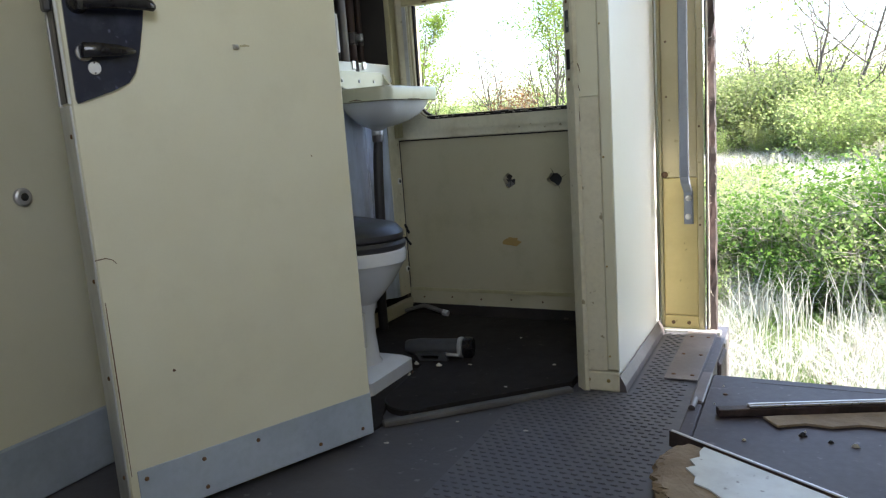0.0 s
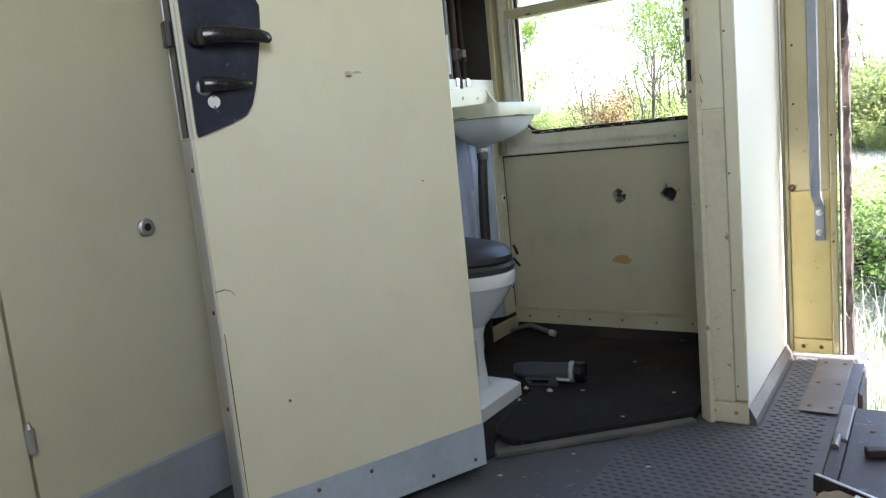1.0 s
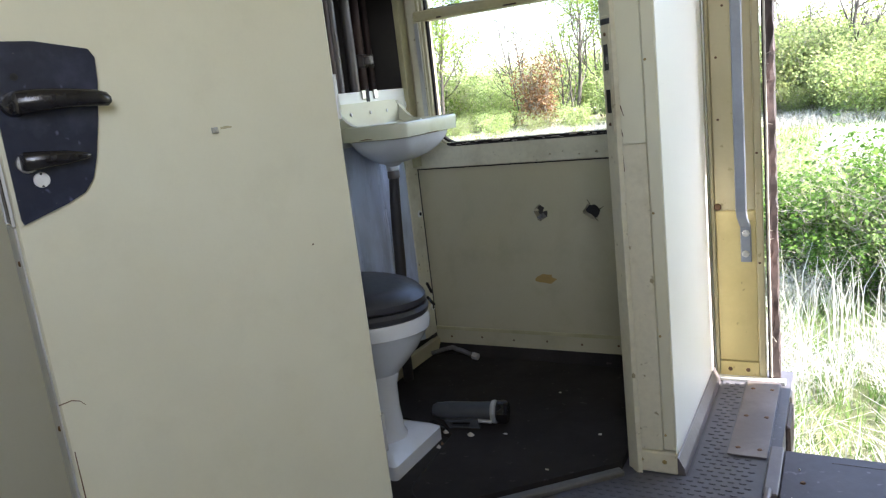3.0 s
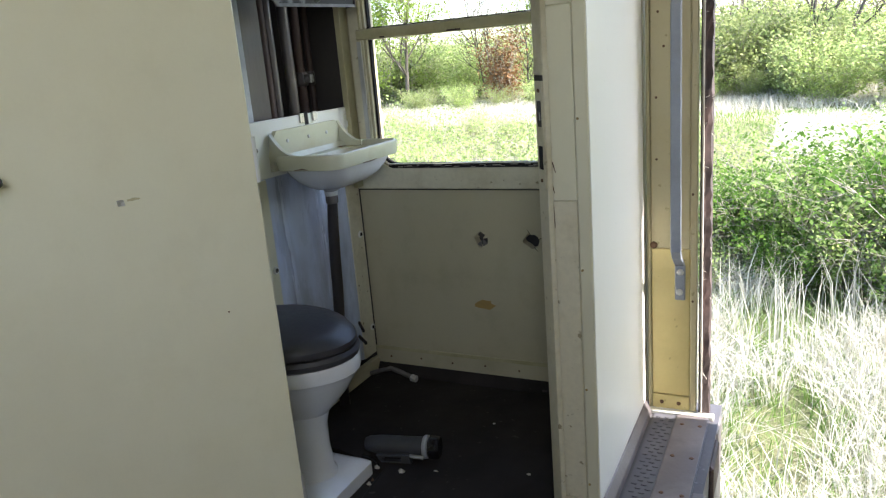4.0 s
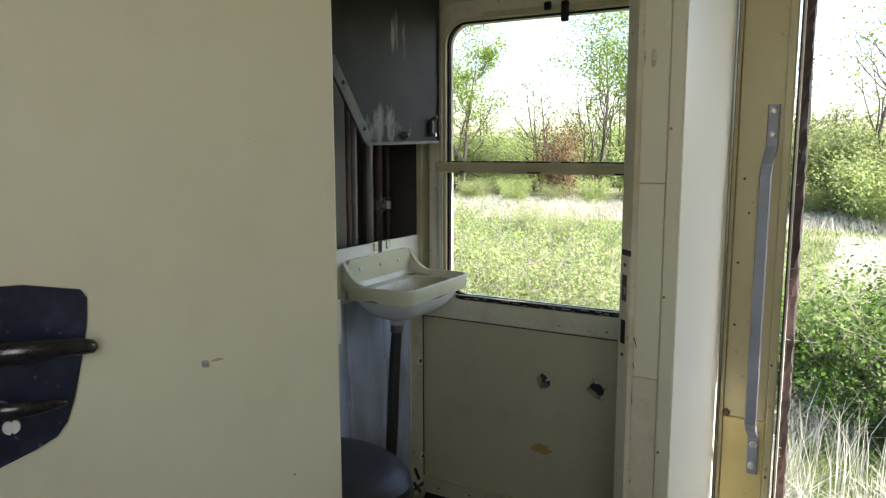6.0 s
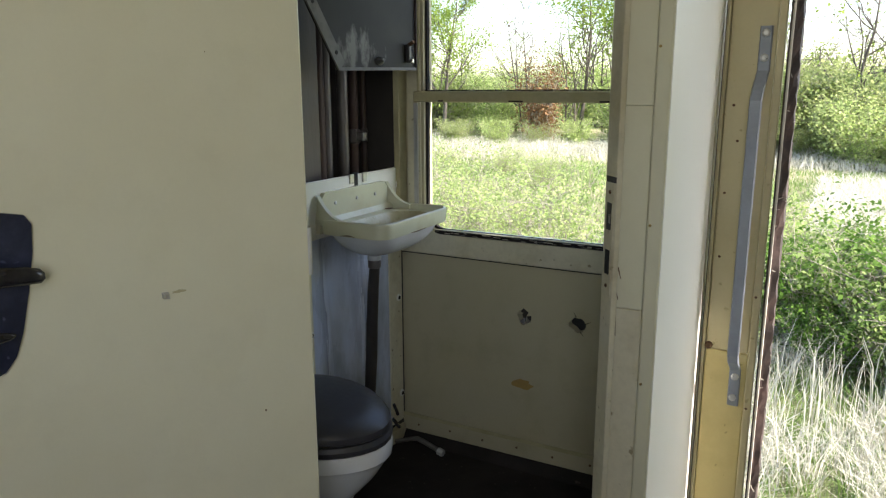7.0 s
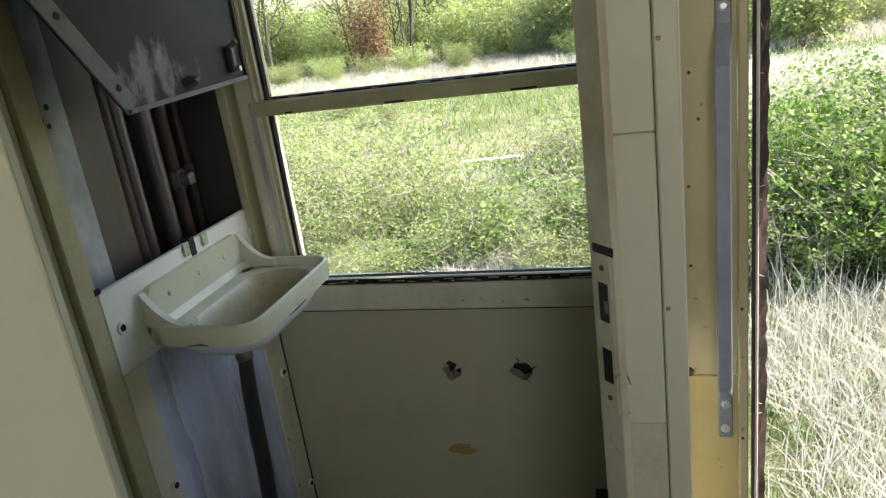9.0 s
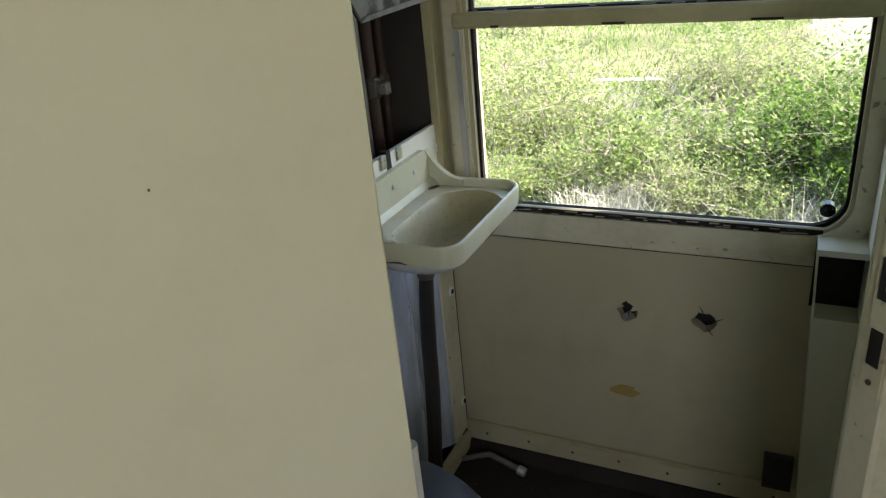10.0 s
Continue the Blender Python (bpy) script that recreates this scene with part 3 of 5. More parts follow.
def flange(a, b, width, rise):
    """A folded strip along the hatch's edge a-b."""
    (y0, z0), (y1, z1) = a, b
    d = Vector((0, y1 - y0, z1 - z0)).normalized()
    inw = Vector((0, d.z, -d.y))
    if inw.z < 0 and abs(d.y) > 0.2:
        inw = -inw
    A, B = Vector((0.1315, y0, z0)), Vector((0.1315, y1, z1))
    up = Vector((rise, 0, 0))
    vs = [A, B, B + inw * width, A + inw * width]
    fr = bmesh.new()
    lo = [fr.verts.new(v) for v in vs]
    hi = [fr.verts.new(v + up) for v in vs]
    fr.faces.new(lo)
    fr.faces.new(hi)
    for i in range(4):
        fr.faces.new((lo[i], lo[(i + 1) % 4], hi[(i + 1) % 4], hi[i]))
    return fr


fl = part("diagonal_flange", flange((-0.550, 1.368), (-0.720, 1.590), 0.036, 0.004), LIMESCALE, hatch, "pale grey folded edge with screw holes")
for k in (0.16, 0.72):
    y, z = -0.550 - 0.170 * k + 0.016, 1.368 + 0.222 * k + 0.012
    part("flange_hole", tube([(0.135, y, z), (0.1372, y, z)], 0.006, 8), BLACK, fl)
part("bottom_flange", flange((-0.134, 1.376), (-0.552, 1.368), 0.009, 0.004), LIMESCALE, hatch, "worn bare metal edge")
part("side_flange", box(0.1, 0.136, -0.134, -0.130, 1.376, TOP - 0.014), RUBBER, hatch)
latch = part("latch", box(0.131, 0.146, -0.196, -0.180, 1.398, 1.455, 0.003), DARKMETAL, hatch, "rusty latch bar")
part("latch_pin", tube([(0.140, -0.188, 1.452), (0.160, -0.190, 1.462)], 0.006, 8), RUST, latch)
part("latch_pin", tube([(0.146, -0.186, 1.404), (0.155, -0.186, 1.404)], 0.006, 8), STEEL, latch)
part("hatch_knob", loft([[(0.131 + 0.018 * h, -0.345 + r * 1.3 * math.cos(a) * (1 + 0.35 * math.sin(3 * a)), 1.398 + r * 0.8 * math.sin(a) + 0.004 * h) for a in [2 * math.pi * k / 12 for k in range(12)]] for h, r in ((0, 0.017), (0.5, 0.013), (1.0, 0.006))]), DARKMETAL, hatch, "broken dark knob")
settle(hatch, 0.020, -0.012, 0.012)
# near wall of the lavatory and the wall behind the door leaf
wall_near = thing("wall_lavatory_near", box(-0.35, 0.430, -1.250, -1.195, VEST, TOP), CREAM_SHADED, "cream wall at the hinge side of the lavatory door", "wall", kind="structure")
HM = Matrix.Translation((0.536, -1.189, 0)) @ Matrix.Rotation(math.atan2(0.73, -0.68), 4, "Z")  # runs from the hinge into the lavatory
part("hinge_jamb", box(0.058, 0.150, 0.004, 0.030, 0.0, TOP, 0.002, HM), CREAM, wall_near, "cream jamb behind the hinges")
wall_left = thing("wall_corridor", plate([(-1.20, VEST), (-1.20, TOP), (-1.985, TOP), (-1.985, VEST)], [], 0.05, yz(-0.080)), CREAM, "smooth cream corridor wall with a blue-grey skirting", "wall", kind="structure")
part("blue_skirting", box(-0.079, -0.066, -1.985, -1.26, VEST + 0.002, 0.140, 0.004), BLUEGREY, wall_left, "blue-grey skirting board")
ro = part("key_rosette", tube([(-0.079, -1.643, 0.702), (-0.070, -1.643, 0.702), (-0.066, -1.643, 0.702)], [0.021, 0.021, 0.016], 18), ALU, wall_left, "round metal key rosette", smooth=True)
part("keyhole", tube([(-0.0665, -1.643, 0.702), (-0.060, -1.643, 0.702)], [0.010, 0.006], 10), BLACK, ro)
screw_head("screw", (-0.079, -1.50, 1.17), (1, 0, 0), 0.006, RUST, wall_left)
cupboard_door = thing("corridor_door", box(-0.125, -0.074, -2.80, -1.992, 0.02, 2.02, 0.004), CREAM, "closed cream corridor door beside the wall", "door", kind="structure")
hinge = part("hinge", tube([(-0.066, -1.988, 0.28), (-0.066, -1.988, 0.33)], 0.010, 10), ALU, cupboard_door, "pale hinge knuckle")
part("hinge_tip", tube([(-0.066, -1.988, 0.331), (-0.066, -1.988, 0.345)], [0.008, 0.004], 8), ALU, hinge)
wall_end = thing("wall_corridor_end", box(-0.35, -0.13, -2.95, -1.25, VEST, TOP), CREAM, "cream corridor end wall", "wall", kind="structure")

# doorway wall: post with strike plate, corner strip, partition
door_post = anchor("door_post", (1.0, -0.65, 0.0), "cream lavatory door post with cracked paint", "door post", kind="structure")
F = -0.668
for z0, z1 in ((0.062, 0.8658), (0.8666, 1.3128), (1.3136, TOP)):
    part("post_panel", box(0.9805, 1.0425, F + 0.001, -0.600, z0, z1, 0.002), CREAM_WORN if z0 < 0.1 else CREAM, door_post)
part("corner_strip", box(1.0440, 1.0755, F - 0.002, -0.600, 0.068, TOP, 0.003), CREAM, door_post, "cream corner strip with screws")
part("post_foot", box(0.974, 1.077, F - 0.004, -0.600, 0.0, 0.060, 0.004), CREAM_WORN, door_post, "dirty foot strip")
for x in (0.985, 1.045):
    screw_head("screw", (x, F - 0.004, 0.034), (0, -1, 0), 0.006, BRASS, door_post)
for z in (0.11, 0.381, 0.696, 1.06, 1.432, 1.80):
    screw_head("screw", (1.051, F - 0.002, z), (0, -1, 0), 0.0032, BRASS, door_post)
JM = Matrix.Translation((0.9655, -0.676, 0)) @ Matrix.Rotation(math.atan2(0.73, -0.68), 4, "Z")  # local x: through the wall; local y > 0: into the opening
part("jamb", box(-0.022, 0.027, -0.014, 0.0, 0.0, TOP, 0.002, JM), CREAM_WORN, door_post, "worn door jamb set square to the opening")
part("jamb_bead", tube([JM @ Vector((0.026, -0.008, z)) for z in (0.0, 0.5, 1.0, 1.5, TOP)], 0.0075, 12), CREAM_WORN, door_post, "dented round bead", smooth=True)
part("jamb_inner", box(0.028, 0.046, -0.036, -0.017, 0.0, TOP, 0.0, JM), CREAM, door_post)
strike = part("strike_plate", box(-0.018, 0.016, 0.0005, 0.003, 0.895, 1.170, 0.001, JM), CREAM_WORN, door_post, "painted strike plate with dark slots")
for z0, z1, mat, u0, u1 in ((1.150, 1.163, DARKMETAL, -0.027, 0.016), (1.045, 1.105, DARKMETAL, -0.010, 0.009), (0.945, 1.000, BLACK, -0.010, 0.009)):
    part("slot", box(u0, u1, 0.0032, 0.0046, z0, z1, 0.0, JM), mat, strike)
part("worn_latch", box(-0.010, -0.002, 0.0048, 0.0062, 1.060, 1.080, 0.001, JM), STEEL, strike)
for z in (1.128, 0.918):
    screw_head("screw", JM @ Vector((0.0, 0.003, z)), JM.to_3x3() @ Vector((0, 1, 0)), 0.0045, RUST, strike)
for x in (0.985, 1.008):
    part("coat_hook", tube([(x, F, 1.600), (x + 0.002, F - 0.008, 1.592), (x + 0.003, F - 0.010, 1.578), (x, F - 0.004, 1.566)], [0.004, 0.005, 0.005, 0.003], 8), CREAM_WORN, door_post, "painted-over small hook")
cr = bmesh.new()
for x0, z0, x1, z1 in ((0.984, 0.905, 0.989, 0.885), (0.984, 0.858, 0.987, 0.800), (0.986, 0.960, 0.993, 0.935), (0.983, 1.03, 0.985, 0.99)):
    add_tube(cr, [(x0, F, z0), (x1, F, z1)], [0.0016, 0.0008], 5)
part("paint_chip", cr, RUST, door_post, "chipped paint down to the metal")
settle(door_post, -0.0085, 0.0, -0.018)

partition = thing("partition", box(1.008, 1.0765, -0.598, -0.020, 0.0, TOP), OFFWHITE, "off-white laminate partition beside the door", "partition", kind="structure")
part("face_sheet", box(1.0768, 1.0805, -0.664, -0.035, 0.052, TOP), OFFWHITE, partition)
part("base_moulding", plate([(1.081, 0.0), (1.101, 0.0), (1.098, 0.020), (1.084, 0.048), (1.081, 0.050)], [], 0.630, lambda u, v, w: (u, -0.040 - w, v)), SCUFFED, partition, "scuffed metal base moulding")
settle(partition, -0.012, 0.0, -0.018)

# pillar between the partition and the outer doorway
pillar = anchor("door_pillar", (1.15, 0.0, 0.0), "yellow painted pillar at the outer doorway", "pillar", kind="structure")
# one yellow in two tones: glow from the sunlit sill painted into the lower
part("pillar_face", box(1.094, 1.214, 0.001, 0.060, 0.572, TOP, 0.003), YELLOW_SHADED, pillar, "upper yellow panel in the dimmer tone, without the sill's glow")
part("pillar_face", box(1.094, 1.214, 0.0005, 0.060, 0.062, 0.570, 0.003), YELLOW, pillar, "lower yellow panel with the sill's reflected glow in its colour")
part("pillar_edge", box(1.082, 1.0925, -0.006, 0.030, 0.0, TOP, 0.003), YELLOW_SHADED, pillar, "darker yellow edge strip")
part("pillar_flange", box(1.2155, 1.236, -0.004, 0.016, 0.0, TOP, 0.003), YELLOW_SHADED, pillar, "cream flange beside the doorway")
foot = part("pillar_foot", box(1.094, 1.214, -0.004, 0.06, 0.004, 0.060, 0.002), YELLOW, pillar, "yellow foot plate with screws")
for x in (1.125, 1.180):
    screw_head("screw", (x, -0.004, 0.034), (0, -1, 0), 0.007, RUST, foot)
screw_head("rusty_bolt", (1.102, 0.001, 0.583), (0, -1, 0), 0.012, RUST, pillar, "rusty bolt head", h=0.008)
for x, z in ((1.118, 1.30), (1.135, 1.20), (1.112, 1.05), (1.222, 0.75), (1.223, 0.40), (1.112, 0.86)):
    screw_head("paint_chip", (x, 0.001 if x < 1.2 else -0.004, z), (0, -1, 0), 0.004, RUST, pillar, h=0.002)
# ragged rubber seal along the doorway
rnd = random.Random(11)
bm = bmesh.new()
zs = np.linspace(0.0, TOP, 90)
ringset = []
for z in zs:
    j, k = rnd.uniform(-0.004, 0.004), rnd.uniform(-0.003, 0.003)
    ringset.append([(1.243, 0.002, z), (1.2435, -0.010 + k, z), (1.254 + j, -0.015 + j, z), (1.262 + k, -0.010, z), (1.275 + j * 0.7, -0.004 + k, z), (1.276 + k * 0.5, 0.040, z), (1.262, 0.040, z), (1.250, 0.012, z)])
bm = loft([[Vector(p) for p in r] for r in ringset])
part("seal_cord", tube([(1.2520, -0.017 + 0.002 * math.sin(9 * z), z) for z in np.linspace(0.02, TOP, 30)], 0.0035, 7), FLAKE, pillar, "pale frayed seal cord")
seal = part("door_seal", bm, RUBBER, pillar, "perished dark brown door seal")
fr = bmesh.new()
for k in range(26):
    z = rnd.uniform(0.1, 2.0)
    x = 1.276 if k % 3 else 1.256
    add_tube(fr, [(x, -0.012, z), (x + rnd.uniform(0.004, 0.014), -0.016, z + rnd.uniform(-0.02, 0.01))], [0.0015, 0.0007], 4)
part("frayed_edge", fr, FLAKE, seal)
settle(pillar, -0.009, 0.0, -0.018)

# grab handle: flat grey bar on two cranked feet
grab = anchor("grab_handle", (1.17, -0.03, 0.42), "long grey painted grab handle bolted to the pillar", "grab handle")
prof = [(0.400, 0.004), (0.515, 0.004), (0.550, 0.044), (0.575, 0.060), (1.310, 0.060), (1.338, 0.046), (1.390, 0.004), (1.508, 0.004)]
gx = [1.184, 1.184, 1.180, 1.179, 1.180, 1.182, 1.187, 1.187]
rings = []
for (z, o), x in zip(prof, gx):
    w = 0.0165
    rings.append([(x - w, -o + 0.002, z), (x - w * 0.8, -o - 0.005, z), (x + w * 0.8, -o - 0.005, z), (x + w, -o + 0.002, z), (x + w * 0.7, -o + 0.0035, z), (x - w * 0.7, -o + 0.0035, z)])
part("handle_bar", loft([[Vector(p) for p in r] for r in rings]), GREYPAINT, grab)
for x, z in ((1.183, 0.427), (1.185, 0.494), (1.187, 1.424), (1.187, 1.490)):
    screw_head("handle_bolt", (x, -0.009, z), (0, -1, 0), 0.0115, CHROME, grab, "bright bolt head", h=0.008, n=8)
settle(grab, -0.009, 0.0, -0.014)

# outer doorway: lintel, far jamb, sill and step well
doorway = anchor("outer_doorway", (1.7, 0.05, 0.0), "open outer coach doorway with a step well", "doorway", kind="structure")
part("lintel", box(1.16, 2.40, 0.0, 0.09, 1.98, TOP), CREAM_SHADED, doorway)
part("far_jamb", box(2.06, 2.40, 0.0, 0.03, -1.0, 1.98), YELLOW, doorway)
part("well_side", box(1.284, 1.299, -0.470, 0.085, -0.95, -0.002), DARKMETAL, doorway)
part("well_back", box(1.30, 2.30, -0.485, -0.471, -0.95, -0.085), DARKMETAL, doorway)
for z, y in ((-0.30, -0.20), (-0.60, -0.02)):
    part("step", box(1.30, 2.06, -0.47, y, z - 0.03, z, 0.004), SCUFFED, doorway, "scuffed steel step")
# the off-white stands for sunshine on the sill
part("sill_plate", box(1.073, 1.285, -0.034, -0.006, 0.001, 0.014, 0.002), OFFWHITE, doorway, "metal sill strip, sunlit brightness put into its off-white colour")
part("seal_foot", box(1.276, 1.305, -0.10, 0.03, -0.16, -0.004, 0.006), SCUFFED, doorway, "bent steel edge at the well")
part("well_bracket", box(1.276, 1.312, -0.30, -0.12, -0.13, -0.012, 0.008), RUBBER, doorway)
settle(doorway, 0.0, 0.0, VEST)
# never in view; its opening is assumed and sized to shape the fill light
wall_opp = thing("wall_opposite", plate([(-0.35, VEST), (2.40, VEST), (2.40, TOP), (-0.35, TOP)], [[(1.30, 1.12), (2.06, 1.12), (2.06, 2.0), (1.30, 2.0)]], 0.06, xz(-2.95)), CREAM_SHADED,
                 "unseen opposite cream side wall with an assumed window opening", "wall", kind="structure")
wall_gangway = thing("wall_gangway", box(2.33, 2.40, -2.95, 0.0, VEST, TOP), CREAM_SHADED, "cream end wall of the vestibule", "wall", kind="structure")

# ---- lavatory floor ----
pts = [(0.0, -0.005), (0.925, -0.005), (0.925, -0.680), (0.590, -0.990)]
for k in range(9):
    a = radians(-60 - 13 * k)
    pts.append((0.525 + 0.095 * math.cos(a), -0.935 + 0.085 * math.sin(a)))
pts += [(0.42, -0.86), (0.40, -0.66), (0.20, -0.60), (0.0, -0.60)]
lino = thing("linoleum", plate(pts, [], 0.034, xy(LAV + 0.004)), LINO, "dark worn linoleum sheet in the lavatory", "linoleum", kind="structure")
part("lino_edge", tube([(u + 0.002, v - 0.003, LAV + 0.002) for u, v in pts[3:15]], 0.0035, 6), BLACK, lino, "dark curled edge of the linoleum")
sub = thing("lavatory_subfloor", plate([(0.0, -0.62), (0.39, -0.64), (0.41, -0.86), (0.47, -1.04), (0.505, -1.085), (0.49, -1.19), (0.0, -1.19)], [], 0.010, xy(-0.012)), LINO, "bare dark floor round the toilet foot", "floor", kind="structure")
d = Vector((0.945 - 0.50, -0.690 + 1.105, 0)).normalized()
threshold = thing("threshold", box(-0.004, 0.575, -0.014, 0.014, 0.0, 0.016, 0.003, m=Matrix.Translation((0.512, -1.098, VEST + 0.001)) @ Matrix.Rotation(math.atan2(d.y, d.x), 4, "Z")), STRIPGREY,
                  "worn metal threshold strip of the lavatory doorway", "threshold", kind="structure")

# studded rubber runner
runner = thing("studded_runner", plate([(0.80, -2.90), (1.272, -2.90), (1.272, -0.032), (1.098, -0.032), (1.098, -0.675), (0.972, -0.690), (0.80, -0.848)], [], 0.0037, xy(0.0045)), TREAD, "grey studded rubber runner on the vestibule floor", "floor mat", kind="structure")
V, Fc = [], []
sx, sy = 0.0275, 0.0205
for j in range(int(2.85 / sy)):
    for i in range(int(0.46 / sx)):
        x, y = 0.813 + sx * i + (sx / 2 if j % 2 else 0), -2.89 + sy * j
        if x > 1.262 or y > -0.045 or (x > 1.165 and y > -0.545) or (x < 1.112 and y > -0.690) or (x < 0.985 and y > -0.862 + 0.933 * (x - 0.80)):
            continue
        n0 = len(V)
        for (a, b), zz, s in (((0, 0), 0.0045, 1.0), ((0, 0), 0.0072, 0.6)):
            for k in range(6):
                t = 2 * math.pi * k / 6
                V.append((x + 0.0098 * s * math.cos(t), y + 0.0042 * s * math.sin(t), zz))
        Fc += [(n0 + k, n0 + (k + 1) % 6, n0 + 6 + (k + 1) % 6, n0 + 6 + k) for k in range(6)] + [tuple(n0 + 6 + k for k in range(6))]
me = bpy.data.meshes.new("stud_pattern")
me.from_pydata(V, [], Fc)
me.materials.append(TREAD)
studs = tagged(new("stud_pattern", me), kind="stuff")
studs.parent = runner
settle(runner, 0.0, 0.0, VEST)
kick = thing("sill_cover_plate", box(1.172, 1.270, -0.540, -0.036, 0.0085, 0.0115, 0.001), SCUFFED, "scuffed brown metal cover plate by the doorway", "cover plate")
for x, y in ((1.195, -0.50), (1.25, -0.50), (1.195, -0.30), (1.25, -0.30), (1.195, -0.10), (1.25, -0.10)):
    part("rivet", tube([(x, y, 0.0115), (x, y, 0.0135)], [0.007, 0.005], 8), RUST, kick)
settle(kick, 0.0, 0.0, VEST)

# ---- the lavatory door leaf, swung open ----
DM = Matrix.Translation((0.536, -1.189, -0.009)) @ Matrix.Rotation(math.atan2(-0.9137, -0.4063), 4, "Z") @ Matrix.Diagonal((1.008, 1, 1, 1))
# local x runs from the hinge to the lock edge; the face towards the vestibule is at local y = 0, the leaf behind it at y < 0


def leaf_box(s0, s1, w0, w1, z0, z1, bevel=0.0, segs=1):
    return box(s0, s1, w0, w1, z0, z1, bevel, DM, segs)


door_1 = thing("door_1", leaf_box(0.0, 0.610, -0.072, 0.0, 0.014, 2.02, 0.004), CREAM, "open cream lavatory door with a dark lock plate and blue kick plate", "door", kind="structure")
kp = part("kick_plate", leaf_box(0.002, 0.592, 0.0008, 0.004, 0.018, 0.129, 0.001), BLUEGREY, door_1, "blue-grey painted kick plate")
for s in (0.035, 0.16, 0.32, 0.45, 0.575):
    for z in (0.040, 0.107):
        if (round(s * 100) + round(z * 100)) % 3:
            p = DM @ Vector((s, 0.004, z))
            screw_head("screw", p, DM.to_3x3() @ Vector((0, 1, 0)), 0.005, RUST, kp)
edge = part("edge_strip", leaf_box(0.6105, 0.615, -0.075, 0.004, 0.014, 0.895, 0.0015), ALU, door_1, "pale metal edge strip with screws")
part("edge_strip", leaf_box(0.6105, 0.615, -0.002, 0.004, 0.897, 2.02), ALU, door_1)
part("edge_strip", leaf_box(0.6105, 0.616, -0.075, -0.065, 0.897, 2.02), ALU, door_1)
for z in (0.12, 0.34, 0.545, 0.835):
    screw_head("screw", DM @ Vector((0.615, -0.010, z)), DM.to_3x3() @ Vector((1, 0, 0)), 0.005, RUST, edge)
case = part("lock_case", leaf_box(0.6105, 0.6135, -0.0645, -0.0025, 0.900, 1.40), DARKMETAL, door_1, "dark worn lock case in the door edge")
part("lock_bolt", leaf_box(0.614, 0.628, -0.046, -0.022, 1.075, 1.125, 0.003), DARKMETAL, case, "dark latch bolt")
part("lock_gap", leaf_box(0.614, 0.6148, -0.014, -0.006, 0.90, 1.30), BLACK, case)
part("lock_scuff", leaf_box(0.614, 0.6146, -0.034, -0.026, 0.93, 1.06), SCUFFED, case)
part("lock_scuff", leaf_box(0.614, 0.6146, -0.036, -0.020, 1.15, 1.24), SCUFFED, case)
OUT = [(0.600, 1.182), (0.530, 1.180), (0.452, 1.164), (0.444, 1.150), (0.447, 1.110), (0.458, 1.050), (0.472, 0.990), (0.484, 0.955), (0.500, 0.934), (0.530, 0.920), (0.598, 0.897), (0.601, 0.905)]
lp = part("lock_plate", plate(OUT, [], 0.007, lambda u, v, w: DM @ Vector((u, 0.0075 - w, v))), NAVY, door_1, "dark blue lacquered lock plate")


def lever(pts, radii, flat):
    rs = []
    for (s, w, z), (a, b) in zip(pts, radii):
        rs.append([DM @ Vector((s, w + flat * b * math.sin(t), z + a * math.cos(t))) for t in [2 * math.pi * k / 12 for k in range(12)]])
    return loft(rs)


part("lever_handle", lever([(0.585, 0.008, 1.085), (0.575, 0.040, 1.086), (0.545, 0.052, 1.087), (0.500, 0.050, 1.086), (0.462, 0.048, 1.083), (0.446, 0.044, 1.080), (0.440, 0.042, 1.079)],
                           [(0.016, 0.012), (0.018, 0.012), (0.017, 0.010), (0.015, 0.010), (0.013, 0.009), (0.011, 0.008), (0.005, 0.004)], 1.0), BAKELITE, lp, "black lever handle", smooth=True)
part("lever_rose", tube([DM @ Vector((0.575, 0.007, 1.085)), DM @ Vector((0.575, 0.022, 1.085))], [0.020, 0.017], 16), BAKELITE, lp, smooth=True)
part("turn_knob", lever([(0.585, 0.008, 0.995), (0.580, 0.026, 0.996), (0.560, 0.034, 0.996), (0.520, 0.034, 0.995), (0.492, 0.030, 0.994), (0.484, 0.027, 0.994)],
                        [(0.012, 0.010), (0.015, 0.009), (0.014, 0.008), (0.011, 0.007), (0.006, 0.005), (0.002, 0.002)], 1.0), BAKELITE, lp, "black bolt turn knob", smooth=True)
part("knob_ring", tube([DM @ Vector((0.575, 0.0072, 0.993)), DM @ Vector((0.575, 0.0098, 0.993))], [0.0165, 0.015], 18), STEEL, lp, "worn bright ring", smooth=True)
dot = part("indicator_disc", tube([DM @ Vector((0.560, 0.0076, 0.964)), DM @ Vector((0.560, 0.0100, 0.964))], [0.0125, 0.0115], 18), WHITEDOT, lp, "white indicator disc", smooth=True)
for z in (0.974, 0.954):
    part("disc_slot", tube([DM @ Vector((0.560, 0.0101, z)), DM @ Vector((0.560, 0.0108, z))], 0.002, 6), BLACK, dot)
part("key_hole", tube([DM @ Vector((0.566, 0.0076, 1.127)), DM @ Vector((0.566, 0.0084, 1.127))], 0.006, 10), BLACK, lp)
part("door_stop", loft([[DM @ Vector((0.264 + 0.7 * a * r, 0.001 + h, 1.008 + 0.7 * b * r)) for a, b in ((-1, -1), (1, -0.8), (1.1, 1), (-0.7, 1))] for h, r in ((0, 0.008), (0.008, 0.007), (0.012, 0.004))]), ALU, door_1, "small worn door stop")
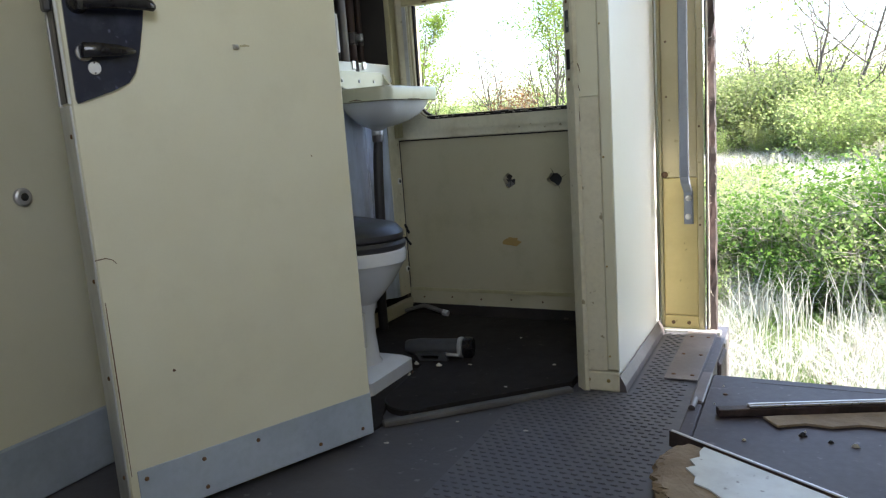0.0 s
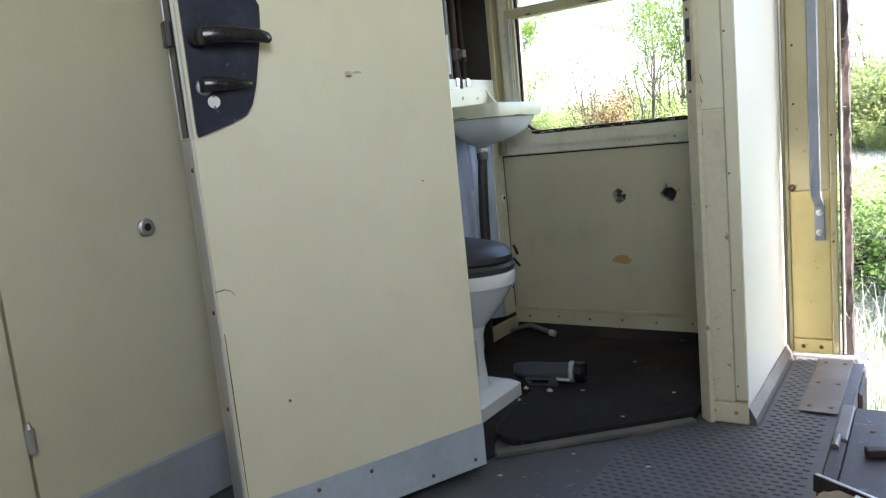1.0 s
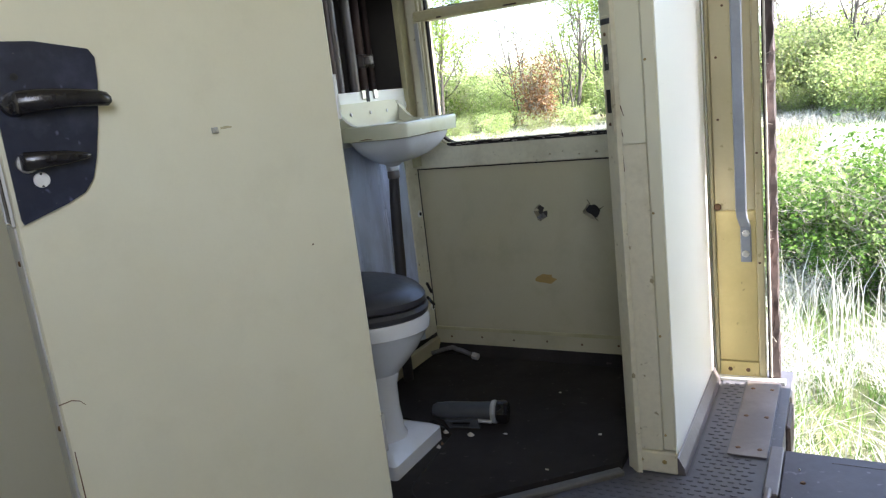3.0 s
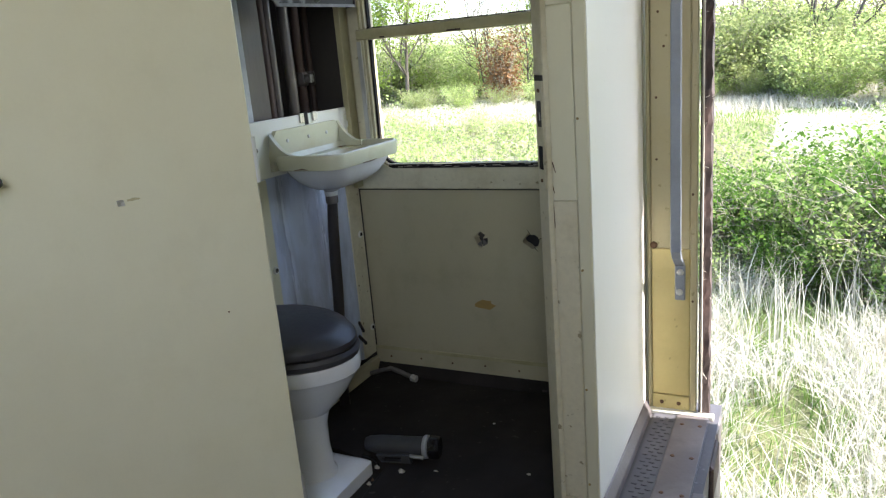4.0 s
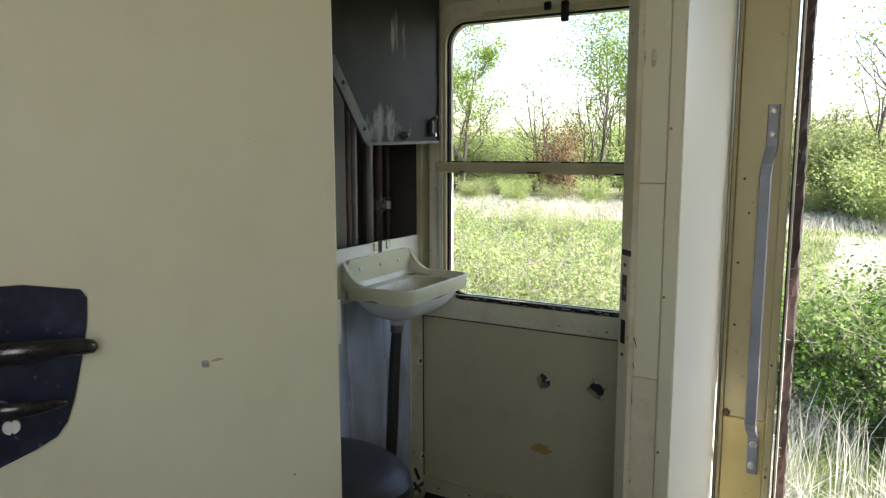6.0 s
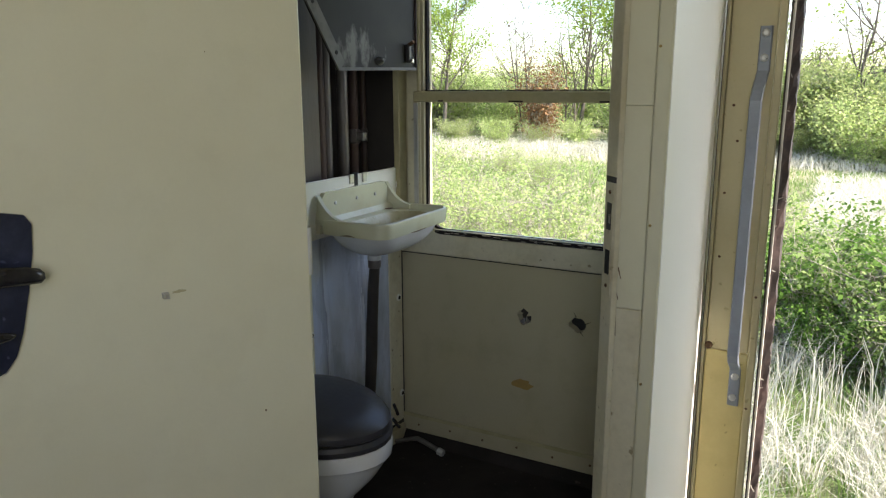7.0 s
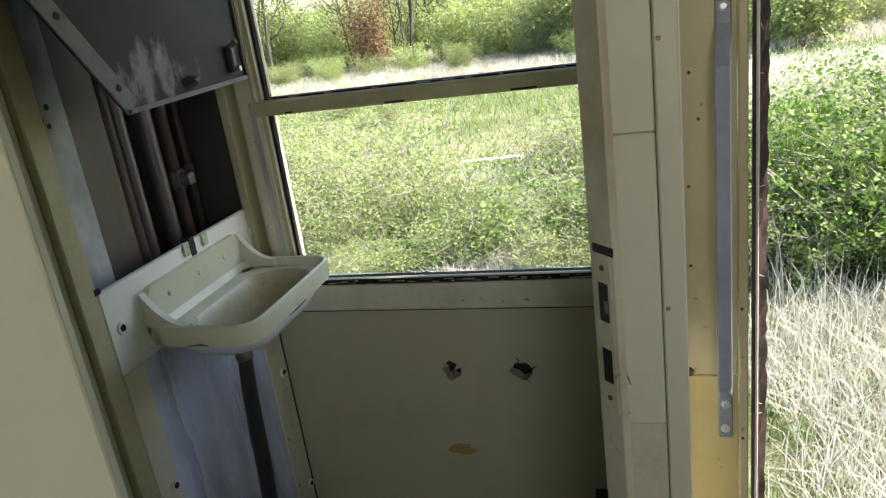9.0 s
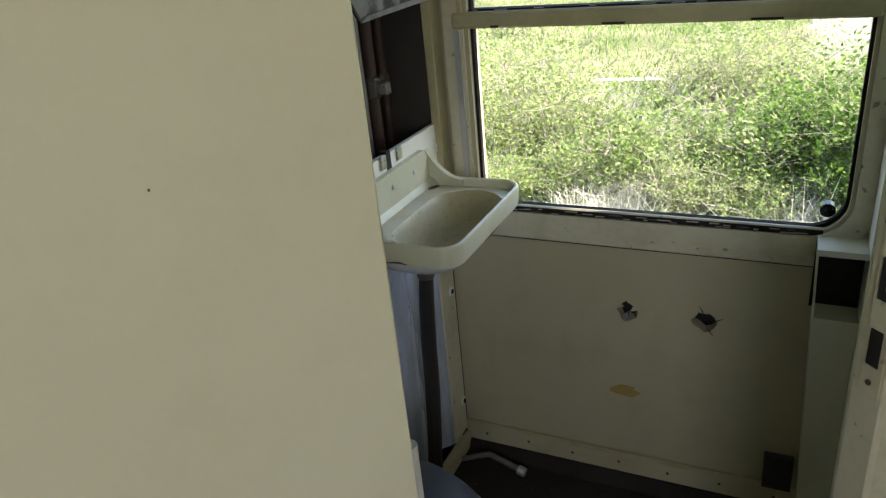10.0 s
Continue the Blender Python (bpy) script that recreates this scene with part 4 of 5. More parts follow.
part("scuff", plate(ragged(0.243, 1.011, 0.013, 0.0028, 12, 31, 0.35), [], 0.0006, lambda u, v, w: DM @ Vector((u, 0.0008 - w, v))), OLIVE, door_1, "faint grey scuff beside the door stop")
sc = bmesh.new()
for s, z, r in ((0.103, 0.757, 0.0022), (0.487, 0.325, 0.004), (0.17, 1.40, 0.0010)):
    add_tube(sc, [DM @ Vector((s, 0.0, z)), DM @ Vector((s + r * 0.5, 0.002, z - r * 0.3))], [r, r * 0.5], 6)
part("nick", sc, RUST, door_1, "small dark nicks in the paint")
cr = bmesh.new()
ck = [(0.610, 0.588), (0.590, 0.590), (0.578, 0.585), (0.570, 0.575)]
add_tube(cr, [DM @ Vector((s, 0.0005, z)) for s, z in ck], [0.0012, 0.0010, 0.0008, 0.0004], 5)
add_tube(cr, [DM @ Vector((0.603, 0.0005, z)) for z in (0.50, 0.40, 0.30, 0.12)], [0.0008, 0.0012, 0.0012, 0.0006], 5)
part("paint_crack", cr, RUST, door_1)
for z in (0.25, 1.0, 1.75):
    part("door_hinge", tube([DM @ Vector((0.0, -0.008, z)), DM @ Vector((0.0, -0.008, z + 0.09))], 0.008, 10), ALU, door_1)

# ---- washbasin ----
def rrect(cx, cy, hx, hy, r, z, n=6, dx=0.0):
    return [Vector((u + dx, v, z)) for u, v in rounded(cx - hx, cx + hx, cy - hy, cy + hy, r, n)]


BX, BY = 0.133, -0.314
PY = -0.290  # the waste pipe
basin = anchor("washbasin", (0.0, BY, 0.83), "small yellowed white ceramic washbasin fixed to the wall panel", "washbasin")
outer = [rrect(BX - 0.004, BY, 0.1122, 0.1850, 0.050, 0.884, 6), rrect(BX, BY, 0.1233, 0.1998, 0.046, 0.887, 6), rrect(BX, BY, 0.1260, 0.2035, 0.046, 0.924, 6), rrect(BX, BY, 0.1247, 0.2021, 0.045, 0.931, 6),
         rrect(BX, BY, 0.1205, 0.1980, 0.043, 0.934, 6), rrect(BX + 0.001, BY, 0.1159, 0.1933, 0.040, 0.932, 6), rrect(BX + 0.002, BY, 0.1122, 0.1896, 0.038, 0.924, 6), rrect(BX + 0.003, BY, 0.1095, 0.1869, 0.038, 0.914, 6),
         rrect(BX + 0.020, BY, 0.089, 0.170, 0.087, 0.9125, 6), rrect(BX + 0.020, BY, 0.084, 0.163, 0.082, 0.903, 6),
         rrect(BX + 0.016, BY, 0.073, 0.140, 0.070, 0.864, 6), rrect(BX, BY, 0.052, 0.098, 0.050, 0.830, 6), rrect(BX - 0.026, BY, 0.026, 0.045, 0.025, 0.812, 6)]
part("rim", loft(outer[:9], False, False), CERAMIC, basin, "thick rounded rim, yellowed at the side", smooth=True)
part("bowl_inside", loft(outer[8:], False, True), CERAMIC_STAINED, basin, "yellow-stained hollow of the bowl", smooth=True)
bowl = []
for z, hx, hy, r, dx in ((0.886, 0.120, 0.196, 0.060, -0.006), (0.862, 0.116, 0.186, 0.075, -0.010), (0.838, 0.106, 0.166, 0.085, -0.018), (0.816, 0.086, 0.130, 0.080, -0.032), (0.800, 0.058, 0.082, 0.056, -0.052), (0.791, 0.030, 0.036, 0.029, -0.072), (0.780, 0.020, 0.021, 0.019, -0.076)):
    bowl.append(rrect(BX + dx * 0.85, BY + (PY - BY) * (0.886 - z) / 0.106, hx * 0.92, hy * 0.925, r * 0.92, z, 6))
part("bowl", loft(bowl[::-1], True, False), PORCELAIN, basin, "rounded underside of the bowl", smooth=True)
# back upstand with swept-down ends
prof = []
for k in range(25):
    u = k / 24
    e = min(u, 1 - u)
    z = 0.930 + 0.078 * min(1, max(0, (e - 0.0) / 0.06)) ** 0.7
    prof.append((BY - 0.198 + 0.396 * u, z))
part("upstand", plate([(BY - 0.198, 0.885), *prof, (BY + 0.198, 0.885)], [], 0.016, yz(0.019)), CERAMIC, basin, "back upstand with three screws", smooth=True)
for side in (-1, 1):
    pts = []
    for k in range(9):
        t = k / 8
        x = 0.012 + 0.095 * t
        z = 0.932 + 0.072 * (1 - t) ** 2.2
        pts.append((x, z))
    poly = [(0.010, 0.915), *pts, (0.107, 0.915)]
    part("side_sweep", plate(poly, [], 0.016, lambda u, v, w, s=side: (u, BY + s * (0.198 - w), v)), CERAMIC, basin, smooth=True)
for y in (BY - 0.165, BY + 0.163):
    part("grime", plate(ragged(0.034, y, 0.014, 0.018, 10, int(100 * (y + 2)), 0.3), [], 0.0012, xy(0.9155)), RUST, basin, "dark grime in the basin corner")
part("chip", tube([(0.259, BY - 0.06, 0.8885), (0.259, BY - 0.02, 0.8875), (0.258, BY + 0.03, 0.8885)], [0.0008, 0.0018, 0.0008], 5), RUST, basin)
part("chip", tube([(0.10, BY - 0.2035, 0.8895), (0.13, BY - 0.2038, 0.893), (0.15, BY - 0.2035, 0.890)], [0.0008, 0.0022, 0.0008], 5), RUST, basin)
for y in (BY - 0.115, BY, BY + 0.105):
    screw_head("upstand_screw", (0.019, y, 0.972), (1, 0, 0), 0.006, ALU, basin, "pale screw head", h=0.004)
part("waste_collar", tube([(0.066, PY, 0.792), (0.066, PY, 0.788), (0.066, PY, 0.768), (0.066, PY, 0.764)], [0.021, 0.023, 0.023, 0.018], 16), ALU, basin, "worn metal waste collar", smooth=True)
part("plug_hole", tube([(BX - 0.03, BY, 0.812), (BX - 0.03, BY, 0.815)], [0.018, 0.015], 14), STEEL, basin)
waste = thing("waste_pipe", tube([(0.066, PY, 0.770), (0.064, PY + 0.002, 0.74), (0.060, PY - 0.004, 0.66), (0.058, PY - 0.012, 0.55), (0.060, PY - 0.022, 0.44), (0.058, PY - 0.035, 0.30), (0.050, PY - 0.05, 0.12), (0.050, PY - 0.05, 0.005)], [0.016, 0.0175, 0.019, 0.0195, 0.0195, 0.019, 0.019, 0.019], 16),
              WASTE, "dark waste pipe under the washbasin", "waste pipe", smooth=True)
part("pipe_collar", tube([(0.066, PY, 0.766), (0.066, PY, 0.762), (0.065, PY, 0.742), (0.065, PY, 0.738)], [0.019, 0.0215, 0.0215, 0.0185], 16), PIPE_GREY, waste, "grey clamp ring", smooth=True)
for ob in (basin, waste):
    settle(ob, 0.006, 0.0, 0.014)

# ---- toilet ----
TY = -0.790


def oval(cx, hx, hy, z, n=28, egg=0.12, tilt=0.0):
    out = []
    for k in range(n):
        a = 2 * math.pi * k / n
        c, s = math.cos(a), math.sin(a)
        out.append(Vector((cx + hx * c, TY + hy * s * (1 - egg * c), z + tilt * (cx + hx * c - 0.2))))
    return out


toilet = anchor("toilet", (0.22, TY, 0.0), "white porcelain toilet with a closed dark seat and lid", "toilet")
part("plinth", loft([rrect(0.215, -0.792, 0.165, 0.134, 0.012, 0.0), rrect(0.215, -0.792, 0.165, 0.134, 0.012, 0.040), rrect(0.210, -0.792, 0.150, 0.120, 0.015, 0.052), rrect(0.205, -0.792, 0.125, 0.098, 0.02, 0.060)]), PORCELAIN, toilet, "square white foot plate", smooth=True)
part("pedestal", loft([oval(0.200, 0.135, 0.100, 0.055), oval(0.200, 0.124, 0.088, 0.075), oval(0.200, 0.118, 0.080, 0.15), oval(0.200, 0.120, 0.080, 0.22), oval(0.205, 0.128, 0.086, 0.262)]), PORCELAIN, toilet, smooth=True)
part("bowl", loft([oval(0.205, 0.128, 0.086, 0.262), oval(0.210, 0.150, 0.108, 0.290), oval(0.218, 0.182, 0.140, 0.335), oval(0.224, 0.205, 0.163, 0.380), oval(0.226, 0.212, 0.172, 0.394), oval(0.228, 0.217, 0.178, 0.400), oval(0.228, 0.219, 0.180, 0.432), oval(0.228, 0.214, 0.175, 0.440)]), PORCELAIN, toilet, "deep white bowl with a thick rim", smooth=True)
part("seat", loft([oval(0.228, 0.205, 0.170, 0.441, tilt=-0.02), oval(0.228, 0.217, 0.181, 0.449, tilt=-0.02), oval(0.228, 0.219, 0.183, 0.462, tilt=-0.02), oval(0.228, 0.212, 0.177, 0.472, tilt=-0.02)]), SEATMAT, toilet, "dark plastic seat ring", smooth=True)
part("lid", loft([oval(0.224, 0.206, 0.172, 0.4755, tilt=-0.04), oval(0.224, 0.216, 0.181, 0.484, tilt=-0.04), oval(0.224, 0.216, 0.181, 0.500, tilt=-0.04), oval(0.220, 0.205, 0.170, 0.516, tilt=-0.04), oval(0.215, 0.150, 0.12, 0.528, tilt=-0.04)]), SEATMAT, toilet, "closed dark grey lid", smooth=True)
for z, a in ((0.486, -20), (0.446, -35)):
    part("rubber_stop", box(-0.004, 0.004, -0.006, 0.006, -0.017, 0.017, 0.002, pose(0.405, TY + 0.118, z, 0, a, 35)), BAKELITE, toilet, "black rubber stop")
flush = thing("flush_pipe", tube([(0.020, TY + 0.02, 0.62), (0.020, TY + 0.02, 0.40), (0.045, TY + 0.02, 0.345), (0.10, TY + 0.01, 0.34)], 0.018, 12), PIPE_GREY, "grey flush pipe behind the toilet", "flush pipe", smooth=True)
settle(toilet, -0.016, 0.0, -0.012)

# ---- things on the lavatory floor ----
tm = Matrix.Translation((0.305, -0.597, 0.041 + LAV)) @ Matrix.Rotation(math.atan2(0.052, 0.245), 4, "Z")


def on_torch(pts):
    return [tm @ Vector(p) for p in pts]


torch = anchor("broken_valve", (0.42, -0.57, 0.005), "broken grey tubular fitting with a black cap on the linoleum", "fitting")
part("tube_body", tube(on_torch([(0.0, 0, 0.002), (0.010, 0, 0.002), (0.05, 0, 0), (0.15, 0, 0), (0.190, 0, 0)]), [0.018, 0.024, 0.030, 0.030, 0.031], 18), TORCHGREY, torch, "scuffed grey tube", smooth=True)
part("collar", tube(on_torch([(0.190, 0, 0), (0.194, 0, 0), (0.204, 0, 0), (0.207, 0, 0)]), [0.033, 0.036, 0.036, 0.032], 20), ALU, torch, "pale collar ring", smooth=True)
part("cap", tube(on_torch([(0.207, 0, 0), (0.212, 0, 0), (0.236, 0, 0), (0.242, 0, 0)]), [0.032, 0.036, 0.036, 0.030], 20), BAKELITE, torch, "black end cap", smooth=True)
part("grip_frame", plate([(0.045, -0.012), (0.150, -0.008), (0.158, -0.036), (0.060, -0.036)], [[(0.062, -0.018), (0.128, -0.016), (0.124, -0.031), (0.068, -0.031)]], 0.016, lambda u, v, w: tm @ Vector((u, -0.028 - w, v))), TORCHGREY, torch, "open grip frame")
part("bent_tab", tube(on_torch([(0.150, -0.030, -0.016), (0.165, -0.034, -0.016), (0.195, -0.034, -0.018)]), 0.006, 8), ALU, torch)
part("cable_stub", tube(on_torch([(-0.006, -0.020, -0.030), (0.03, -0.040, -0.033), (0.055, -0.06, -0.034)]), [0.008, 0.007, 0.004], 8), BAKELITE, torch, "torn black cable stub")
rnd = random.Random(21)
for k in range(8):
    x, y = 0.36 + 0.10 * rnd.random(), -0.72 + 0.09 * rnd.random()
    s = 0.005 + 0.008 * rnd.random()
    thing("debris_crumb", loft([[Vector((x + s * (1 - h) * math.cos(a) * (1 + 0.3 * math.sin(3 * a + k)), y + 0.7 * s * (1 - h) * math.sin(a), (LAV + 0.004 if y > -0.66 else -0.012) + 0.012 * h)) for a in [2 * math.pi * j / 7 for j in range(7)]] for h in (0, 0.4, 0.8)]),
          RUST if k % 3 else FLAKE, "small crumb of dirt on the lavatory floor", "debris", "crumbs on the floor")
for x, y in ((0.56, -0.62), (0.83, -0.55), (0.62, -0.30), (0.75, -0.78), (0.70, -1.02), (0.58, -1.20), (0.90, -1.02)):
    thing("paint_flake", plate(ragged(x, y, 0.006, 0.004, 7, int(1000 * x), 0.4), [], 0.0015, xy(LAV + 0.0065 if y > -0.85 and x < 0.88 else VEST + 0.0075)), FLAKE, "pale flake of paint on the floor", "debris", "flakes on the floor")
floor_pipe = thing("floor_pipe", tube([(0.02, -0.10, 0.026), (0.07, -0.085, 0.040), (0.10, -0.075, 0.046), (0.15, -0.080, 0.036), (0.19, -0.085, 0.026), (0.205, -0.088, 0.022)], [0.008, 0.008, 0.009, 0.009, 0.009, 0.008], 12), STRIPGREY, "short pale pipe lying along the skirting", "pipe", smooth=True)
part("pipe_nut", tube([(0.195, -0.086, 0.024), (0.218, -0.089, 0.020)], [0.014, 0.013], 6), ALU, floor_pipe, "pale hexagonal nut")
settle(floor_pipe, 0.0, 0.0, LAV)

# ---- trap door over the step well and the rubbish on it ----
trap = anchor("trap_door", (1.8, -0.8, 0.02), "purple-brown painted steel trap plate over the step well", "trap plate")
part("plate", box(1.312, 2.325, -2.30, -0.505, 0.004, 0.022, 0.003), TRAPMAT, trap)
part("edge_bar", box(1.276, 1.310, -0.735, -0.490, 0.001, 0.024, 0.004), SCUFFED, trap, "worn steel hinge bar")
part("edge_bar", box(1.276, 1.310, -2.30, -0.742, 0.001, 0.020, 0.004), TRAPMAT, trap)
part("hinge_knuckle", tube([(1.288, -0.79, 0.024), (1.288, -0.72, 0.024)], 0.009, 10), SCUFFED, trap)
part("crease", box(1.42, 2.0, -0.545, -0.543, 0.0215, 0.0226, 0.0, Matrix.Translation((0, 0, 0))), RUBBER, trap)
for x, y in ((1.36, -0.66), (1.62, -0.50), (1.82, -0.51)):
    part("plate_screw", tube([(x, y, 0.022), (x, y, 0.025)], [0.007, 0.005], 8), RUST, trap)
settle(trap, 0.0, 0.0, VEST)

TZ = 0.0225 + VEST
# board with a torn brown end
board = anchor("broken_board", (1.55, -1.05, TZ), "broken pale board with a torn brown end on the trap plate", "board")
bd = Vector((0.858, -0.514, 0)).normalized()
bn = Vector((-bd.y, bd.x, 0))
B0 = Vector((1.333, -1.072, 0))


def on_board(u, v, z):
    return B0 + bd * u - bn * v + Vector((0, 0, z))


rnd = random.Random(3)
core = [(-0.02, 0.0), (0.9, 0.0), (0.9, 0.30), (0.42, 0.27), (0.33, 0.235), (0.25, 0.240), (0.18, 0.235), (0.12, 0.232), (0.06, 0.205), (0.02, 0.16), (-0.015, 0.10), (-0.030, 0.05)]
dense = []
for (u0, v0), (u1, v1) in zip(core, core[1:] + core[:1]):
    n = 6 if min(u0, u1) < 0.6 and max(v0, v1) > 0.01 else 1
    dense += [(u0 + (u1 - u0) * k / n, v0 + (v1 - v0) * k / n) for k in range(n)]
rings = []
for z, s in ((0.001, 0.95), (0.006, 0.99), (0.014, 1.01), (0.022, 1.0), (0.028, 0.985), (0.0315, 0.95)):
    rings.append([on_board(0.35 + (u - 0.35) * s + (rnd.uniform(-0.008, 0.008) if v > 0.01 else 0), 0.1 + (v - 0.1) * s + (rnd.uniform(-0.008, 0.008) if v > 0.01 else 0), TZ + z + rnd.uniform(-0.0015, 0.0015) * (1 if u < 0.6 and v > 0.01 else 0)) for u, v in dense])
part("core", loft(rings), BROKEN, board, "torn brown fibre core")
skin = [(0.030, 0.004), (0.9, 0.004), (0.9, 0.285), (0.44, 0.235), (0.36, 0.195), (0.30, 0.185), (0.25, 0.160), (0.20, 0.163), (0.155, 0.150), (0.120, 0.152), (0.105, 0.128), (0.068, 0.112), (0.075, 0.090), (0.048, 0.075), (0.055, 0.05), (0.038, 0.03)]
part("laminate", plate(skin, [], 0.0035, lambda u, v, w: on_board(u, v, TZ + 0.0365 - w)), BOARDWHITE, board, "pale greenish laminate skin")
part("metal_edge", loft([[on_board(u, v, TZ + z) for v, z in ((-0.014, 0.0), (-0.010, 0.034), (-0.004, 0.038), (-0.002, 0.0))] for u in (-0.075, 0.9)]), RUBBER, board, "dark edge rail")
part("metal_edge_lip", loft([[on_board(u, v, TZ + z) for v, z in ((-0.013, 0.0345), (-0.010, 0.041), (-0.005, 0.041), (-0.004, 0.0385))] for u in (-0.070, 0.9)]), ALU, board, "thin bright lip")


def stick(name, a, b, w, h, mat, label, cat, twist=0.0):
    a, b = Vector(a), Vector(b)
    d = (b - a)
    m = Matrix.Translation(a) @ Matrix.Rotation(math.atan2(d.y, d.x), 4, "Z") @ Matrix.Rotation(radians(twist), 4, "X")
    return thing(name, box(0, d.length, -w / 2, w / 2, 0, h, 0.002, m), mat, label, cat)


stick("wooden_batten", (1.356, -0.815, TZ + 0.0005), (2.10, -0.525, TZ + 0.0005), 0.030, 0.020, RUBBER, "dark weathered batten on the trap plate", "batten")
stick("metal_strip", (1.425, -0.780, TZ + 0.0215), (2.05, -0.536, TZ + 0.0215), 0.010, 0.006, ALU, "bright metal strip lying on the batten", "metal strip")
stick("metal_strip", (1.43, -0.795, TZ + 0.0215), (2.05, -0.551, TZ + 0.0215), 0.006, 0.006, STEEL, "thin bright metal rod lying on the batten", "metal rod")
rnd = random.Random(8)
pts = [(1.465, -0.808)] + [(1.50 + 0.06 * k, -0.850 + 0.017 * k + rnd.uniform(-0.012, 0.012)) for k in range(10)] + [(2.08, -0.600), (1.75, -0.690), (1.50, -0.790)]
thing("torn_veneer", plate(pts, [], 0.006, xy(TZ + 0.0075)), BROKEN, "torn strip of brown veneer beside the batten", "veneer")
for k, (x, y, s) in enumerate(((1.556, -0.885, 0.010), (1.614, -0.905, 0.006), (1.664, -0.912, 0.008), (1.43, -0.95, 0.005), (1.34, -0.74, 0.004), (1.35, -0.60, 0.004), (1.56, -0.86, 0.004))):
    thing("debris_crumb", loft([[Vector((x + s * (1 - 0.7 * h) * math.cos(a) * (1 + 0.3 * math.sin(2 * a + k)), y + 0.6 * s * (1 - 0.7 * h) * math.sin(a), TZ + s * h)) for a in [2 * math.pi * j / 7 for j in range(7)]] for h in (0, 0.6, 1.0)]),
          BAKELITE if k < 2 else FLAKE, "small crumb of rubbish on the trap plate", "debris", "crumbs on the trap plate")

# ---- outdoors ----
GZ = -1.3
nx, ny = 90, 70
xs = np.concatenate([-np.geomspace(3000, 40, 12), np.linspace(-36, 30, nx - 24), np.geomspace(36, 3000, 12)])
ys = np.concatenate([-np.geomspace(3000, 8, 10), np.linspace(-6, 50, ny - 18), np.geomspace(60, 3000, 8)])


def ground_z(x, y):
    return GZ + (0.10 * noise.noise((x * 0.25, y * 0.25, 0)) + 0.03 * noise.noise((x * 1.1, y * 1.1, 3))) * (1 if 2 < y < 200 else 0)


V = [(x, y, ground_z(x, y)) for y in ys for x in xs]
Fc = [(j * len(xs) + i, j * len(xs) + i + 1, (j + 1) * len(xs) + i + 1, (j + 1) * len(xs) + i) for j in range(len(ys) - 1) for i in range(len(xs) - 1)]
me = bpy.data.meshes.new("ground")
me.from_pydata(V, [], Fc)
me.materials.append(GROUND)
ground = tagged(new("ground", me), "overgrown meadow of green and dry grass", "ground", kind="structure")


def mesh_from(name, verts, quads, material):
    verts, quads = np.asarray(verts, dtype=np.float32), np.asarray(quads, dtype=np.int32)
    me = bpy.data.meshes.new(name)
    n = quads.shape[1]
    me.vertices.add(len(verts))
    me.vertices.foreach_set("co", verts.ravel())
    me.loops.add(quads.size)
    me.loops.foreach_set("vertex_index", quads.ravel())
    me.polygons.add(len(quads))
    me.polygons.foreach_set("loop_start", np.arange(0, quads.size, n, dtype=np.int32))
    me.update()
    me.validate()
    me.materials.append(material)
    return me


def leaf_mesh(name, centres, size, rng, material, upward=0.5, long=1.6):
    """Diamond leaves, one loose quad each, turned at random."""
    n = len(centres)
    nrm = rng.normal(size=(n, 3))
    nrm[:, 2] = np.abs(nrm[:, 2]) + upward
    nrm /= np.linalg.norm(nrm, axis=1, keepdims=True)
    a = np.cross(nrm, rng.normal(size=(n, 3)))
    a /= np.linalg.norm(a, axis=1, keepdims=True)
    b = np.cross(nrm, a)
    s = size * rng.uniform(0.6, 1.35, size=(n, 1))
    v = np.stack([centres - a * s * long / 2, centres + b * s / 2 + nrm * s * 0.1, centres + a * s * long / 2, centres - b * s / 2 + nrm * s * 0.1], axis=1).reshape(-1, 3)
    return mesh_from(name, v, np.arange(4 * n).reshape(n, 4), material)


def limb_mesh(name, limbs, material, sides=4):
    """Tapered limbs: a list of (points, radii)."""
    V, Q = [], []
    ang = np.linspace(0, 2 * np.pi, sides, endpoint=False)
    for pts, rad in limbs:
        pts = np.asarray(pts)
        base = len(V)
        for i in range(len(pts)):
            d = pts[min(i + 1, len(pts) - 1)] - pts[max(i - 1, 0)]
            d = d / (np.linalg.norm(d) + 1e-9)
            s = np.cross(d, (0.31, 0.87, 0.38))
            s /= np.linalg.norm(s) + 1e-9
            u = np.cross(d, s)
            for t in ang:
                V.append(pts[i] + rad[i] * (math.cos(t) * s + math.sin(t) * u))
        for i in range(len(pts) - 1):
            for k in range(sides):
                Q.append((base + i * sides + k, base + i * sides + (k + 1) % sides, base + (i + 1) * sides + (k + 1) % sides, base + (i + 1) * sides + k))
    return mesh_from(name, V, Q, material)


